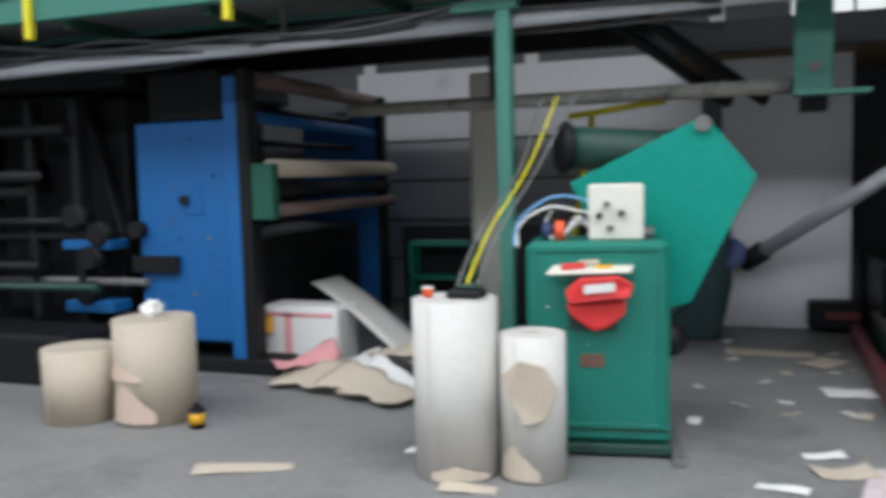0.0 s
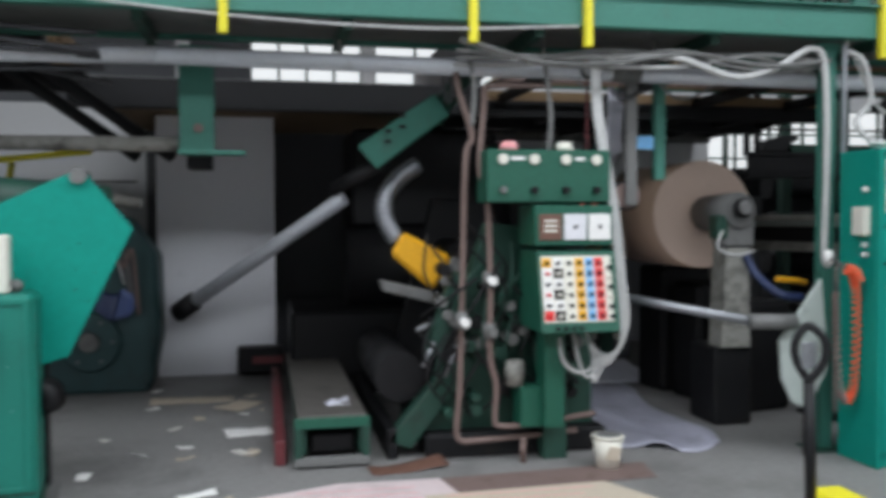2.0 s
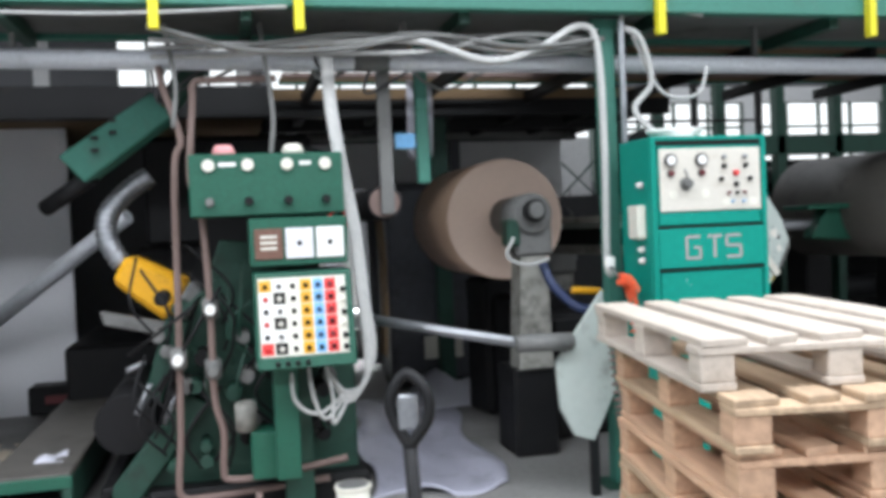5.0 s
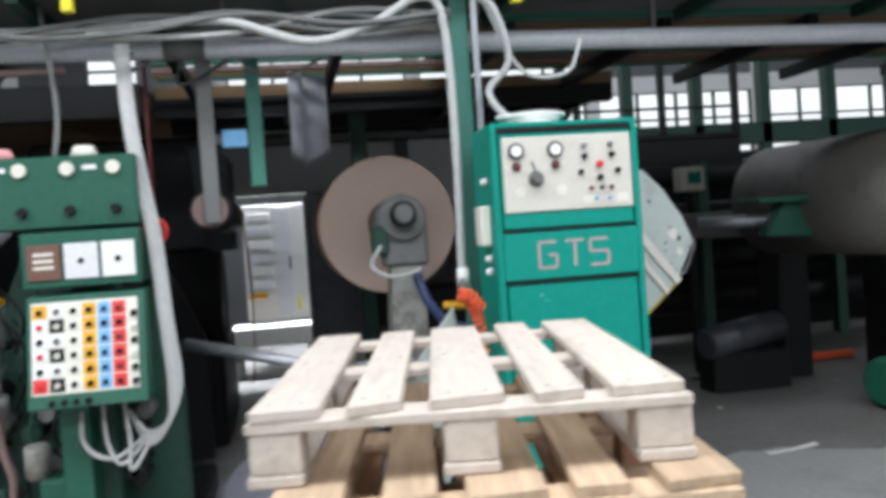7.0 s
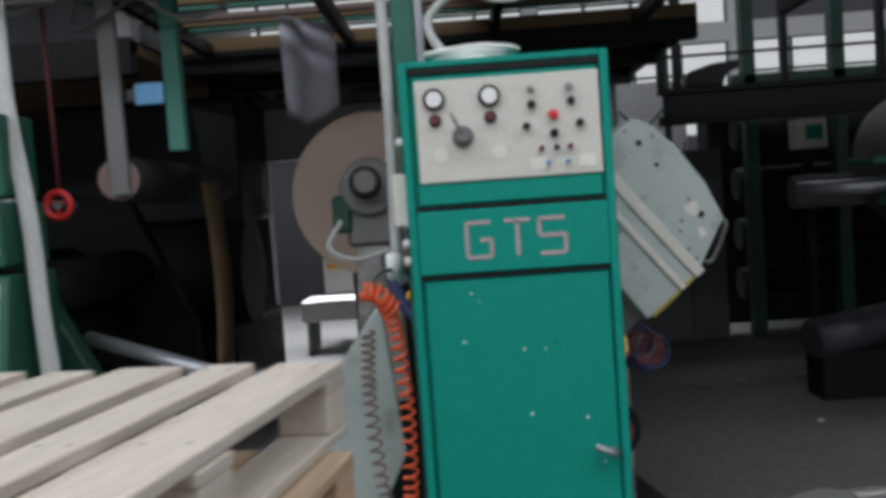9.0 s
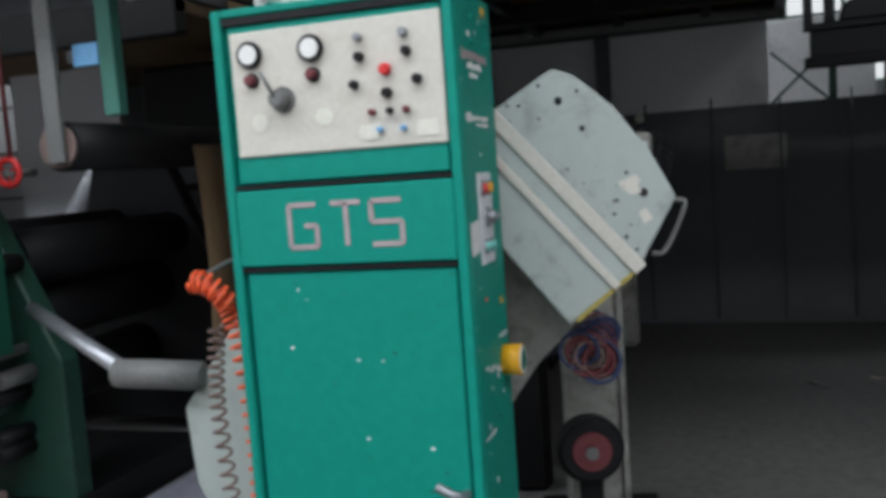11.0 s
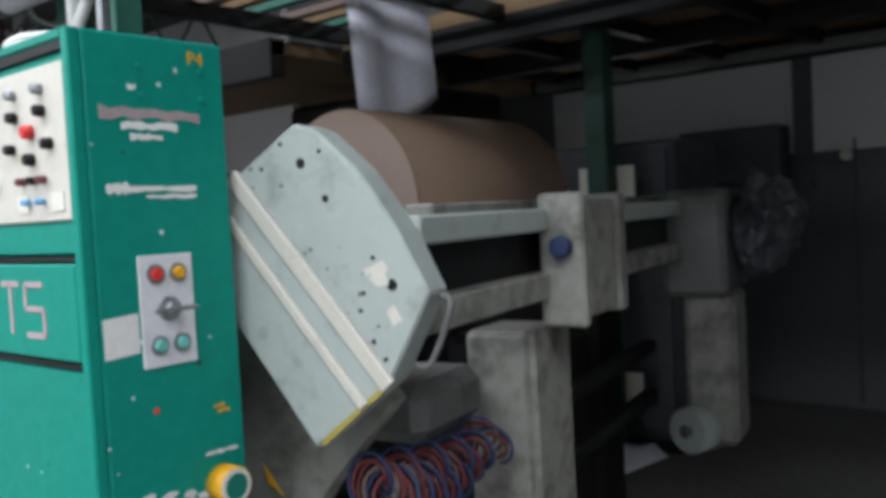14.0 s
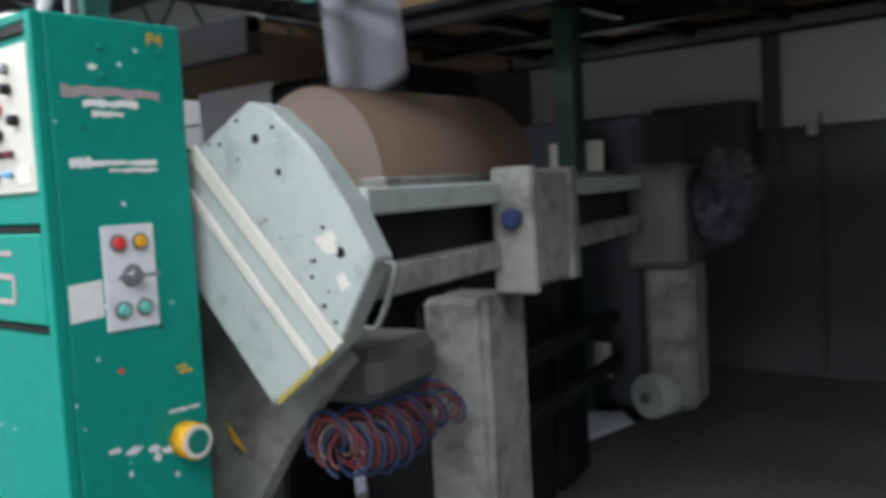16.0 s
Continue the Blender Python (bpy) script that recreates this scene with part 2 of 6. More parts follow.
def tube(points, r, n=8, smooth=True, bm=None, steps=8):
    """A round cable or bent pipe along the points."""
    bm = bm or bmesh.new()
    line = spline(points, steps) if smooth else [Vector(p) for p in points]
    rings, side = [], None
    for i, p in enumerate(line):
        d = (line[min(i + 1, len(line) - 1)] - line[max(i - 1, 0)]).normalized()
        if side is None:
            side = d.orthogonal().normalized()
        side = (side - d * side.dot(d)).normalized()
        up = d.cross(side)
        rings.append([bm.verts.new(p + (side * math.cos(a) + up * math.sin(a)) * r) for a in (2 * math.pi * k / n for k in range(n))])
    for a, b in zip(rings, rings[1:]):
        for k in range(n):
            bm.faces.new((a[k], a[(k + 1) % n], b[(k + 1) % n], b[k])).smooth = True
    bm.faces.new(rings[0][::-1])
    bm.faces.new(rings[-1])
    return bm


def coil(points, radius, turns, r, bm=None, n=6):
    """A spiral hose along a smooth line."""
    line = spline(points, 12)
    total = len(line) - 1
    pts = []
    for k in range(turns * 12 + 1):
        s = k / (turns * 12) * total
        i = min(int(s), total - 1)
        p = line[i].lerp(line[i + 1], s - i)
        d = (line[i + 1] - line[i]).normalized()
        a = d.orthogonal().normalized() if abs(d.x) < 0.9 else d.cross(Vector((0, 0, 1))).normalized()
        ref = d.cross(Vector((1, 0, 0))).normalized() if abs(d.x) < 0.9 else a
        b = d.cross(ref)
        w = 2 * math.pi * k / 12
        pts.append(p + (ref * math.cos(w) + b * math.sin(w)) * radius)
    return tube(pts, r, n, smooth=False, bm=bm)


def sheet(nx, ny, f, thick=0.003, bm=None):
    """A bent sheet of paper or cloth: f(u, v) gives the place for u, v in 0..1."""
    bm = bm or bmesh.new()
    top = [[bm.verts.new(f(i / nx, j / ny)) for j in range(ny + 1)] for i in range(nx + 1)]
    faces = [bm.faces.new((top[i][j], top[i + 1][j], top[i + 1][j + 1], top[i][j + 1])) for i in range(nx) for j in range(ny)]
    for f_ in faces:
        f_.smooth = True
    made = bmesh.ops.extrude_face_region(bm, geom=faces)["geom"]
    bmesh.ops.translate(bm, vec=(0, 0, thick), verts=[g for g in made if isinstance(g, bmesh.types.BMVert)])
    return bm


# ---- the hall ----
X0, X1, Y0, Y1, ROOF_Z = -14.0, 19.0, -9.0, 16.0, 6.4
single("floor", box((X0, Y0, -0.2), (X1, Y1, 0.0), 0), CONCRETE, "worn grey concrete factory floor with dark stains", "floor", kind="structure")
# darker, mottled concrete for a ragged patch across the bay floor
DARK_CONCRETE = material("dark_concrete", (0.1, 0.096, 0.089), 0.6, dirt=(0.16, 0.15, 0.14), wear=0.45, scale=1.6, bump=0.3, grain=18, var=0.3)
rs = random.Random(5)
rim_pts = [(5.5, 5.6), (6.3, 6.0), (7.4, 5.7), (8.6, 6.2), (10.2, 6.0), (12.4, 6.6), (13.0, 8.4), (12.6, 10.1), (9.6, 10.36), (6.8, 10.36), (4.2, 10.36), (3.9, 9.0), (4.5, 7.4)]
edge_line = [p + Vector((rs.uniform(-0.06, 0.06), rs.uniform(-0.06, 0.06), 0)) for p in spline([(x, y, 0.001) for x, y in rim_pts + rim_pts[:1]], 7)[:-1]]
single("floor_stain", prism([(p.x, min(p.y, 10.37), 0.0005) for p in edge_line], (0, 0, 0.002), bev=0), DARK_CONCRETE, "darker ragged-edged patch of the concrete floor", "floor", kind="structure")
single("wall_west", box((X0 - 0.2, Y0, 0), (X0, Y1, ROOF_Z), 0), PLASTER, "plain whitewashed hall wall", "wall", kind="structure")
single("wall_east", box((X1, Y0, 0), (X1 + 0.2, Y1, ROOF_Z), 0), PLASTER, "plain whitewashed hall wall", "wall", kind="structure")
single("wall_south", box((X0, Y0 - 0.2, 0), (X1, Y0, ROOF_Z), 0), PLASTER, "plain whitewashed hall wall", "wall", kind="structure")

# far wall with two bands of window openings
north = thing("wall_north", "far hall wall with long steel window bands", "wall", (2.5, Y1, 0), kind="structure")
for z0, z1 in ((0, 2.3), (3.8, 4.1), (5.4, ROOF_Z)):
    part("wall_band", box((X0, Y1, z0), (X1, Y1 + 0.2, z1), 0), DADO if z0 == 0 else PLASTER, north, world=True)
k = 0
x = X0
while x < X1:
    part("wall_pier", box((x, Y1, 2.3), (x + 0.25, Y1 + 0.2, 3.8), 0), PLASTER, north, world=True)
    part("wall_pier", box((x, Y1, 4.1), (x + 0.25, Y1 + 0.2, 5.4), 0), PLASTER, north, world=True)
    x += 3.3
for band, (z0, z1) in enumerate(((2.3, 3.8), (4.1, 5.4))):
    for i in range(10):
        k += 1
        a = X0 + 3.3 * i + 0.25
        b = a + 3.05
        if b < 0 or (band == 0 and b < 3) or (band == 1 and b > 9.5):
            part("blind_panel", box((a, Y1 + 0.02, z0), (b, Y1 + 0.18, z1), 0), DADO, north, world=True)
            continue
        if a < 0:
            part("blind_panel", box((a, Y1 + 0.02, z0), (0.5, Y1 + 0.18, z1), 0), DADO, north, world=True)
            a = 0.5
        win = thing("window_%d" % k, "steel-framed factory window with dirty bright panes", "window", ((a + b) / 2, Y1 + 0.1, z0), kind="structure")
        bars = bmesh.new()
        for j in range(5):
            xx = a + (b - a) * j / 4
            box((xx - 0.025, Y1 + 0.06, z0), (xx + 0.025, Y1 + 0.12, z1), 0, bars)
        for j in range(4):
            zz = z0 + (z1 - z0) * j / 3
            box((a, Y1 + 0.065, zz - 0.02), (b, Y1 + 0.115, zz + 0.02), 0, bars)
        part("window_frame", bars, DARK_GREEN, win, world=True)
single("backdrop", box((X0, Y1 + 0.9, 2.4), (X1, Y1 + 0.95, 6.2), 0), DAYLIGHT, "bright overcast sky outside the windows", "sky", kind="structure")

# roof: dark sheets between long roof lights, carried by trusses
for name, y0, y1 in (("roof_south", Y0, -4.6), ("roof_mid", -2.6, 0.6), ("roof_inner", 2.6, 11.0), ("roof_north", 12.2, Y1 + 1.2)):
    bm = box((X0, y0, ROOF_Z), (X1, y1, ROOF_Z + 0.1), 0)
    yy = y0 + 0.3
    while yy < y1:
        box((X0, yy, ROOF_Z - 0.12), (X1, yy + 0.07, ROOF_Z), 0, bm)
        yy += 0.9
    single(name, bm, ROOF, "dark corrugated roof sheets on purlins", "ceiling", kind="structure")
for name, y0, y1 in (("roof_light_south", -4.6, -2.6), ("roof_light_mid", 0.6, 2.6), ("roof_light_north", 11.0, 12.2)):
    single(name, box((X0, y0, ROOF_Z + 0.05), (X1, y1, ROOF_Z + 0.08), 0), DAYLIGHT, "translucent roof light strip under an overcast sky", "skylight", kind="structure")


def truss(x):
    t = thing("roof_truss", "dark green steel roof truss", "truss", (x, 6, 4.9), group="roof trusses")
    for z in (5.0, 6.15):
        part("chord", box((x - 0.05, 2.0, z), (x + 0.05, Y1, z + 0.1)), DARK_GREEN, t, world=True)
    for i in range(10):
        y = 2.2 + i * 1.35
        part("brace", cyl((x, y, 5.05), (x, y + 0.68, 6.2), 0.035, 8), DARK_GREEN, t, world=True)
        part("brace", cyl((x, y + 0.68, 6.2), (x, y + 1.35, 5.05), 0.035, 8), DARK_GREEN, t, world=True)


for x in (-9, -5, -1, 3, 7, 11, 15):
    truss(x)

# bay walls, brown boarded decks on beams blackened for shade
single("wall_bay", box((3.8, 10.4, 1.87), (6.22, 10.6, 3.02), 0), PLASTER, "whitewashed upper part of the bay wall", "wall", kind="structure")
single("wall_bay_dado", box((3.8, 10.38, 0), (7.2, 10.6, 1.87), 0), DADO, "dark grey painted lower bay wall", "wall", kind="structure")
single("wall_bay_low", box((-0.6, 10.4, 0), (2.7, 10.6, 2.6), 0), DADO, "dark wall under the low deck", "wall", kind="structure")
single("wall_bay_lintel", box((2.7, 10.4, 2.05), (3.8, 10.6, 2.9), 0), PLASTER, "whitewashed lintel over the passage to the lit aisle", "wall", kind="structure")
single("wall_aisle", box((5.9, 12.0, 0), (7.3, 12.15, 2.75), 0), PLASTER, "pale wall in the aisle beyond the bay", "wall", kind="structure")
single("wall_left_bay", box((-4.9, 10.4, 0), (-0.6, 10.6, 2.9), 0), PLASTER, "pale panelled wall behind the machines", "wall", kind="structure")
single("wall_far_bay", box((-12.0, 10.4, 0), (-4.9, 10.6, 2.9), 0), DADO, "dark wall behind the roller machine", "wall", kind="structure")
single("ceiling_bay", box((2.6, 7.9, 2.7), (6.35, 10.6, 2.79), 0), CEIL, "brown boarded underside of the mezzanine", "ceiling", kind="structure")
single("bay_partition", box((2.56, 7.42, 2.705), (2.62, 10.6, 3.4), 0), DADO, "dark boarding between the two decks", "partition", kind="structure")
single("ceiling_low", box((-0.8, 7.3, 2.62), (2.6, 10.6, 2.7), 0), CEIL, "brown boarded underside of the low deck", "ceiling", kind="structure")
left_deck = box((-12.0, 5.9, 2.98), (-0.8, 8.2, 3.06), 0)
yy = 6.05
while yy < 8.1:
    box((-12.0, yy, 2.9), (-0.8, yy + 0.09, 2.98), 0, left_deck)
    yy += 0.22
single("ceiling_left", left_deck, CEIL, "brown slatted underside of the walkway deck", "ceiling", kind="structure")
single("ceiling_right", box((4.7, 5.92, 2.84), (9.3, 7.88, 2.9), 0), CEIL, "brown boarded deck beside the walkway", "ceiling", kind="structure")
mezz = thing("mezzanine_frame", "steel beams under the decks, coloured near-black for the shade there", "beam", (2.6, 7.9, 2.5), kind="structure")
# beams and joists take black in place of green, as deck shade
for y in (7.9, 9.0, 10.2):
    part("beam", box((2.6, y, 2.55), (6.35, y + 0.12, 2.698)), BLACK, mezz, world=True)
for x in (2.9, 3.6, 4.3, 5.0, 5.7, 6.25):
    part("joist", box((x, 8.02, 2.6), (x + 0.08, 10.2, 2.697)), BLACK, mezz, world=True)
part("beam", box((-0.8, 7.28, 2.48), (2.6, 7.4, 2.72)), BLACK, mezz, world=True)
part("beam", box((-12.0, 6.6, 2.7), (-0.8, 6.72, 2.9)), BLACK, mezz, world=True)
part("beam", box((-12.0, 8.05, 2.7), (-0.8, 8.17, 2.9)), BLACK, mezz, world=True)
part("column", box((4.15, 8.42, 0), (4.29, 8.54, 2.7)), DARK_GREEN, mezz, world=True)
part("white_band", box((4.02, 8.545, 1.58), (4.4, 8.56, 1.8), 0.002), OFFWHITE, mezz, world=True)
part("white_band", box((4.02, 8.545, 0.3), (4.4, 8.56, 0.52), 0.002), OFFWHITE, mezz, world=True)
part("pipe", cyl((2.7, 10.15, 2.6), (6.3, 10.15, 2.6), 0.045), DULL, mezz, world=True)

for i in range(9):
    y = 5.98 + 0.2 * i
    single("overhead_slat", box((2.7, y, 2.76 + 0.01 * (i % 3)), (9.3, y + 0.06, 2.8 + 0.01 * (i % 3)), 0.004), (RUST, CEIL, BEAM_GREEN)[i % 3], "thin overhead slat between walkway and deck", "slat", "overhead slats", "structure")
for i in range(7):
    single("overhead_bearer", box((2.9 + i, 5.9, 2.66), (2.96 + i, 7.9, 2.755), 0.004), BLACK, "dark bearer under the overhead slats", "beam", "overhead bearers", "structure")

# walkway bridge over the machine line
bridge = thing("walkway_bridge", "green steel walkway with yellow rail posts over the machines", "walkway", (0, 5.3, 2.6), kind="structure")
for y in (4.97, 5.78):
    part("girder", box((-9.5, y, 2.745), (9.5, y + 0.09, 2.94)), BEAM_GREEN, bridge, world=True)
    part("flange", box((-9.5, y - 0.04, 2.94), (9.5, y + 0.13, 2.955), 0.002), BEAM_GREEN, bridge, world=True)
for i in range(16):
    x = -9.4 + i * 1.18
    part("deck_plate", box((x, 5.065, 2.77), (x + 1.165, 5.775, 2.785), 0.002), DULL, bridge, world=True)
    part("cross_bar", box((x - 0.03, 5.065, 2.69), (x + 0.03, 5.775, 2.766), 0.002), DARK_GREEN, bridge, world=True)
for x in (-6.4, -4.905, -3.247, -1.366, 0.515, 1.948, 2.663, 4.7, 6.1, 7.6):
    part("rail_post", box((x - 0.025, 4.915, 2.61), (x + 0.025, 4.968, 3.75)), YELLOW, bridge, "yellow rail post", world=True)
for x in (-7.2, -2.4, 3.42, 5.2, 8.8):
    part("rear_post", box((x - 0.07, 5.8, 2.955), (x + 0.07, 5.86, 3.9)), BEAM_GREEN, bridge, world=True)
for z in (3.3, 3.72):
    part("rail", cyl((-9.5, 4.94, z), (9.5, 4.94, z), 0.022, 10), YELLOW, bridge, world=True)
part("strut", box((1.95, 5.3, 2.95), (2.1, 5.38, 3.6)), BEAM_GREEN, bridge, world=True)
for p, q in (((1.2, 5.9, 2.95), (2.6, 5.9, 3.9)), ((0.4, 6.1, 3.0), (1.6, 6.1, 4.0)), ((-6, 5.9, 2.95), (-4.8, 5.9, 3.8))):
    part("stair_string", cyl(p, q, 0.06, 6), BEAM_GREEN, bridge, world=True)


def green_post(x, y, z1, cap):
    p = thing("support_post", "green painted steel post with base plate", "post", (x, y, 0), group="bridge posts")
    part("shaft", box((-0.045, -0.045, 0.012), (0.045, 0.045, z1)), BEAM_GREEN, p)
    part("base_plate", box((-0.12, -0.12, 0), (0.12, 0.12, 0.012), 0.002), DARK_GREEN, p)
    part("cap", box((-0.05 - cap, -0.05, z1), (0.09, 0.05, z1 + 0.06)), BEAM_GREEN, p)


green_post(-1.46, 5.2, 2.56, 0.28)
green_post(4.45, 5.17, 2.68, 0.05)
green_post(-6.3, 5.3, 2.68, 0.05)
green_post(8.6, 5.3, 2.68, 0.05)

# long galvanised pipe and cables under the bridge
pipe = thing("service_pipe", "long galvanised pipe hung under the walkway", "pipe", (1, 5.4, 2.5))
part("pipe", cyl((0.1, 5.4, 2.56), (9.5, 5.42, 2.5), 0.055, 16), GALV, pipe, world=True)
part("pipe", cyl((-9.0, 5.36, 2.42), (0.1, 5.4, 2.56), 0.055, 16), GALV, pipe, world=True)
for x in (-6, -3.1, -0.9, 1.2, 3.3, 5.6, 7.8):
    part("hanger", box((x - 0.012, 5.38, 2.55), (x + 0.012, 5.42, 2.77), 0), DULL, pipe, world=True)
part("collar", cyl((3.0, 5.405, 2.545), (3.2, 5.405, 2.543), 0.062), DULL, pipe, world=True)
rng = random.Random(4)
for i in range(9):
    y = 5.2 + 0.06 * i
    pts = [(-9 + j * 1.1, y + rng.uniform(-0.05, 0.05), 2.6 + rng.uniform(-0.1, 0.08) - 0.025 * i * 0.4) for j in range(9)]
    single("cable", tube(pts, 0.016, 6), DARKCABLE, "dark sagging power cable under the walkway", "cable", "overhead cables")
for i in range(6):
    pts = [(1.9 + j * 0.5, 5.05 + 0.04 * i + rng.uniform(-0.03, 0.03), 2.62 + rng.uniform(-0.09, 0.05)) for j in range(6)]
    single("cable", tube(pts, 0.014, 6), CABLE if i % 2 else DULL, "pale sagging cable under the walkway", "cable", "overhead cables")
single("cable", tube([(-1.0, 4.95, 2.85), (0.4, 4.94, 2.72), (1.6, 4.93, 2.68), (2.6, 4.93, 2.73)], 0.009, 6), CABLE, "thin pale cable along the girder", "cable", "overhead cables")
pts = [(2.85, 5.2, 2.6), (3.3, 5.1, 2.6), (3.7, 5.05, 2.48), (4.0, 5.05, 2.55), (4.25, 5.05, 2.68), (4.36, 5.06, 2.55), (4.38, 5.06, 1.9), (4.37, 5.06, 1.35), (4.39, 5.04, 1.24)]
single("conduit", tube(pts, 0.022, 8), CABLE, "pale flexible conduit beside the green post", "cable")
pts = [(4.53, 5.08, 2.68), (4.6, 5.0, 2.6), (4.66, 5.0, 2.35), (4.55, 5.0, 2.2), (4.62, 4.9, 2.05), (4.72, 4.85, 2.02)]
single("conduit", tube(pts, 0.018, 8), CABLE, "pale hose looping to the tall cabinet", "cable")
pts = [(4.56, 5.05, 2.66), (4.72, 5.0, 2.3), (4.95, 5.0, 2.28), (5.05, 5.05, 2.45)]
single("conduit", tube(pts, 0.01, 6), CABLE, "thin pale hose hanging in a loop", "cable")
single("conduit", box((4.5, 5.06, 0.6), (4.53, 5.09, 2.72), 0.003), STEEL, "straight metal conduit along the green post", "conduit")
single("conduit", tube([(4.52, 5.07, 2.72), (4.52, 5.06, 2.76), (4.85, 5.0, 2.76), (5.0, 5.0, 2.74)], 0.014, 6, False), CABLE, "pale pipe bent over the post", "conduit")


# ---- tall green control cabinet ----
def letter(parent, strokes, x, z, w, h):
    bm = bmesh.new()
    for (a, b), (c, d) in strokes:
        p, q = Vector((x + a * w, -0.0045, z + b * h)), Vector((x + c * w, -0.0045, z + d * h))
        s = (q - p).normalized().cross(Vector((0, 1, 0))) * 0.0065
        prism([p - s, q - s, q + s, p + s], (0, 0.004, 0), bm, 0)
    part("tape_letter", bm, TAPE, parent, "grey tape letter")


def knob(parent, x, y, z, r, mat, axis=(0, -1, 0), deep=0.03, name="knob", base=None):
    p = Vector((x, y, z))
    d = Vector(axis)
    k = part(name, cyl(p, p + d * deep, r, 12, r * 0.85, bev=0.002), mat, parent)
    if base:
        part("collar", cyl(p, p + d * 0.006, r * 1.4, 12), base, k)
    return k


cab = thing("control_cabinet", "tall bright green steel control cabinet with worn stickers, taped letters", "cabinet", (4.449, 4.63, 0))
CW, CD, CH = 0.688, 0.385, 2.0
part("body", box((0, 0.03, 0.0), (CW, CD, CH), 0.006), BRIGHT_GREEN, cab)
part("side_post", box((0, 0, 0), (0.028, 0.03, CH)), BRIGHT_GREEN, cab)
part("side_post", box((CW - 0.028, 0, 0), (CW, 0.03, CH)), BRIGHT_GREEN, cab)
part("top_rail", box((0.028, 0, CH - 0.022), (CW - 0.028, 0.03, CH)), BRIGHT_GREEN, cab)
part("instrument_door", box((0.04, 0.012, 1.525), (CW - 0.036, 0.03, CH - 0.045)), BRIGHT_GREEN, cab)
part("name_board", box((0.03, -0.002, 1.295), (CW - 0.028, 0.029, 1.505)), BRIGHT_GREEN, cab)
door = part("door", box((0.04, 0.008, 0.1), (CW - 0.036, 0.029, 1.275)), BRIGHT_GREEN, cab)
part("handle", tube([(CW - 0.12, -0.03, 0.695), (CW - 0.07, -0.035, 0.675), (CW - 0.05, -0.012, 0.665), (CW - 0.05, 0.01, 0.665)], 0.013, 8), STEEL, door, "chrome lever handle")
part("seam", box((0.03, 0.002, 1.51), (CW - 0.03, 0.02, 1.52), 0), BLACK, cab)
part("seam", box((0.03, 0.002, 1.279), (CW - 0.03, 0.02, 1.29), 0), BLACK, cab)
part("seam", box((0.03, 0.004, CH - 0.043), (CW - 0.03, 0.02, CH - 0.024), 0), BLACK, cab)
board = part("instrument_panel", box((0.05, 0.004, 1.598), (CW - 0.034, 0.014, 1.935)), CREAM, cab, "stained cream instrument panel")
for gx in (0.112, 0.294):
    g = part("gauge", cyl((gx, 0.004, 1.872), (gx, -0.012, 1.872), 0.036, 24, bev=0.002), BLACK, board, "black-rimmed round gauge")
    part("dial", cyl((gx, -0.0125, 1.872), (gx, -0.0145, 1.872), 0.026, 20), WHITEPAPER, g)
for gx in (0.115, 0.305):
    part("dial_ring", cyl((gx + 0.01, 0.004, 1.69), (gx + 0.01, 0.0015, 1.69), 0.024, 20), OFFWHITE, board)
knob(board, 0.112, 0.004, 1.803, 0.015, MAROON, base=BLACK)
knob(board, 0.294, 0.004, 1.803, 0.015, MAROON, base=BLACK)
lev = knob(board, 0.2, 0.004, 1.745, 0.026, DULL, deep=0.05, base=DULL)
part("lever", cyl((0.2, -0.04, 1.745), (0.165, -0.055, 1.82), 0.006, 8), DULL, lev)
for kx, kz, kr, km in ((0.43, 1.885, 0.012, STEEL), (0.43, 1.835, 0.014, BLACK), (0.555, 1.885, 0.013, STEEL), (0.56, 1.838, 0.014, BLACK), (0.5, 1.797, 0.017, RED),
                       (0.41, 1.765, 0.013, BLACK), (0.585, 1.765, 0.014, BLACK), (0.5, 1.737, 0.015, BLACK), (0.455, 1.69, 0.01, MAROON), (0.505, 1.69, 0.01, BLACK),
                       (0.55, 1.69, 0.01, MAROON), (0.475, 1.643, 0.008, SKYBLUE), (0.54, 1.643, 0.008, SKYBLUE)):
    knob(board, kx, 0.004, kz, kr, km, deep=0.022)
for lx in (0.415, 0.575):
    part("label_plate", box((lx, 0.001, 1.62), (lx + 0.055, 0.0035, 1.66), 0), OFFWHITE, board)
letter(cab, (((1, 1), (0, 1)), ((0, 1), (0, 0)), ((0, 0), (1, 0)), ((1, 0), (1, 0.5)), ((1, 0.5), (0.55, 0.5))), 0.19, 1.345, 0.08, 0.115)
letter(cab, (((0, 1), (1, 1)), ((0.5, 1), (0.5, 0))), 0.315, 1.345, 0.085, 0.115)
letter(cab, (((1, 1), (0, 1)), ((0, 1), (0, 0.52)), ((0, 0.52), (1, 0.52)), ((1, 0.52), (1, 0)), ((1, 0), (0, 0))), 0.43, 1.345, 0.085, 0.115)
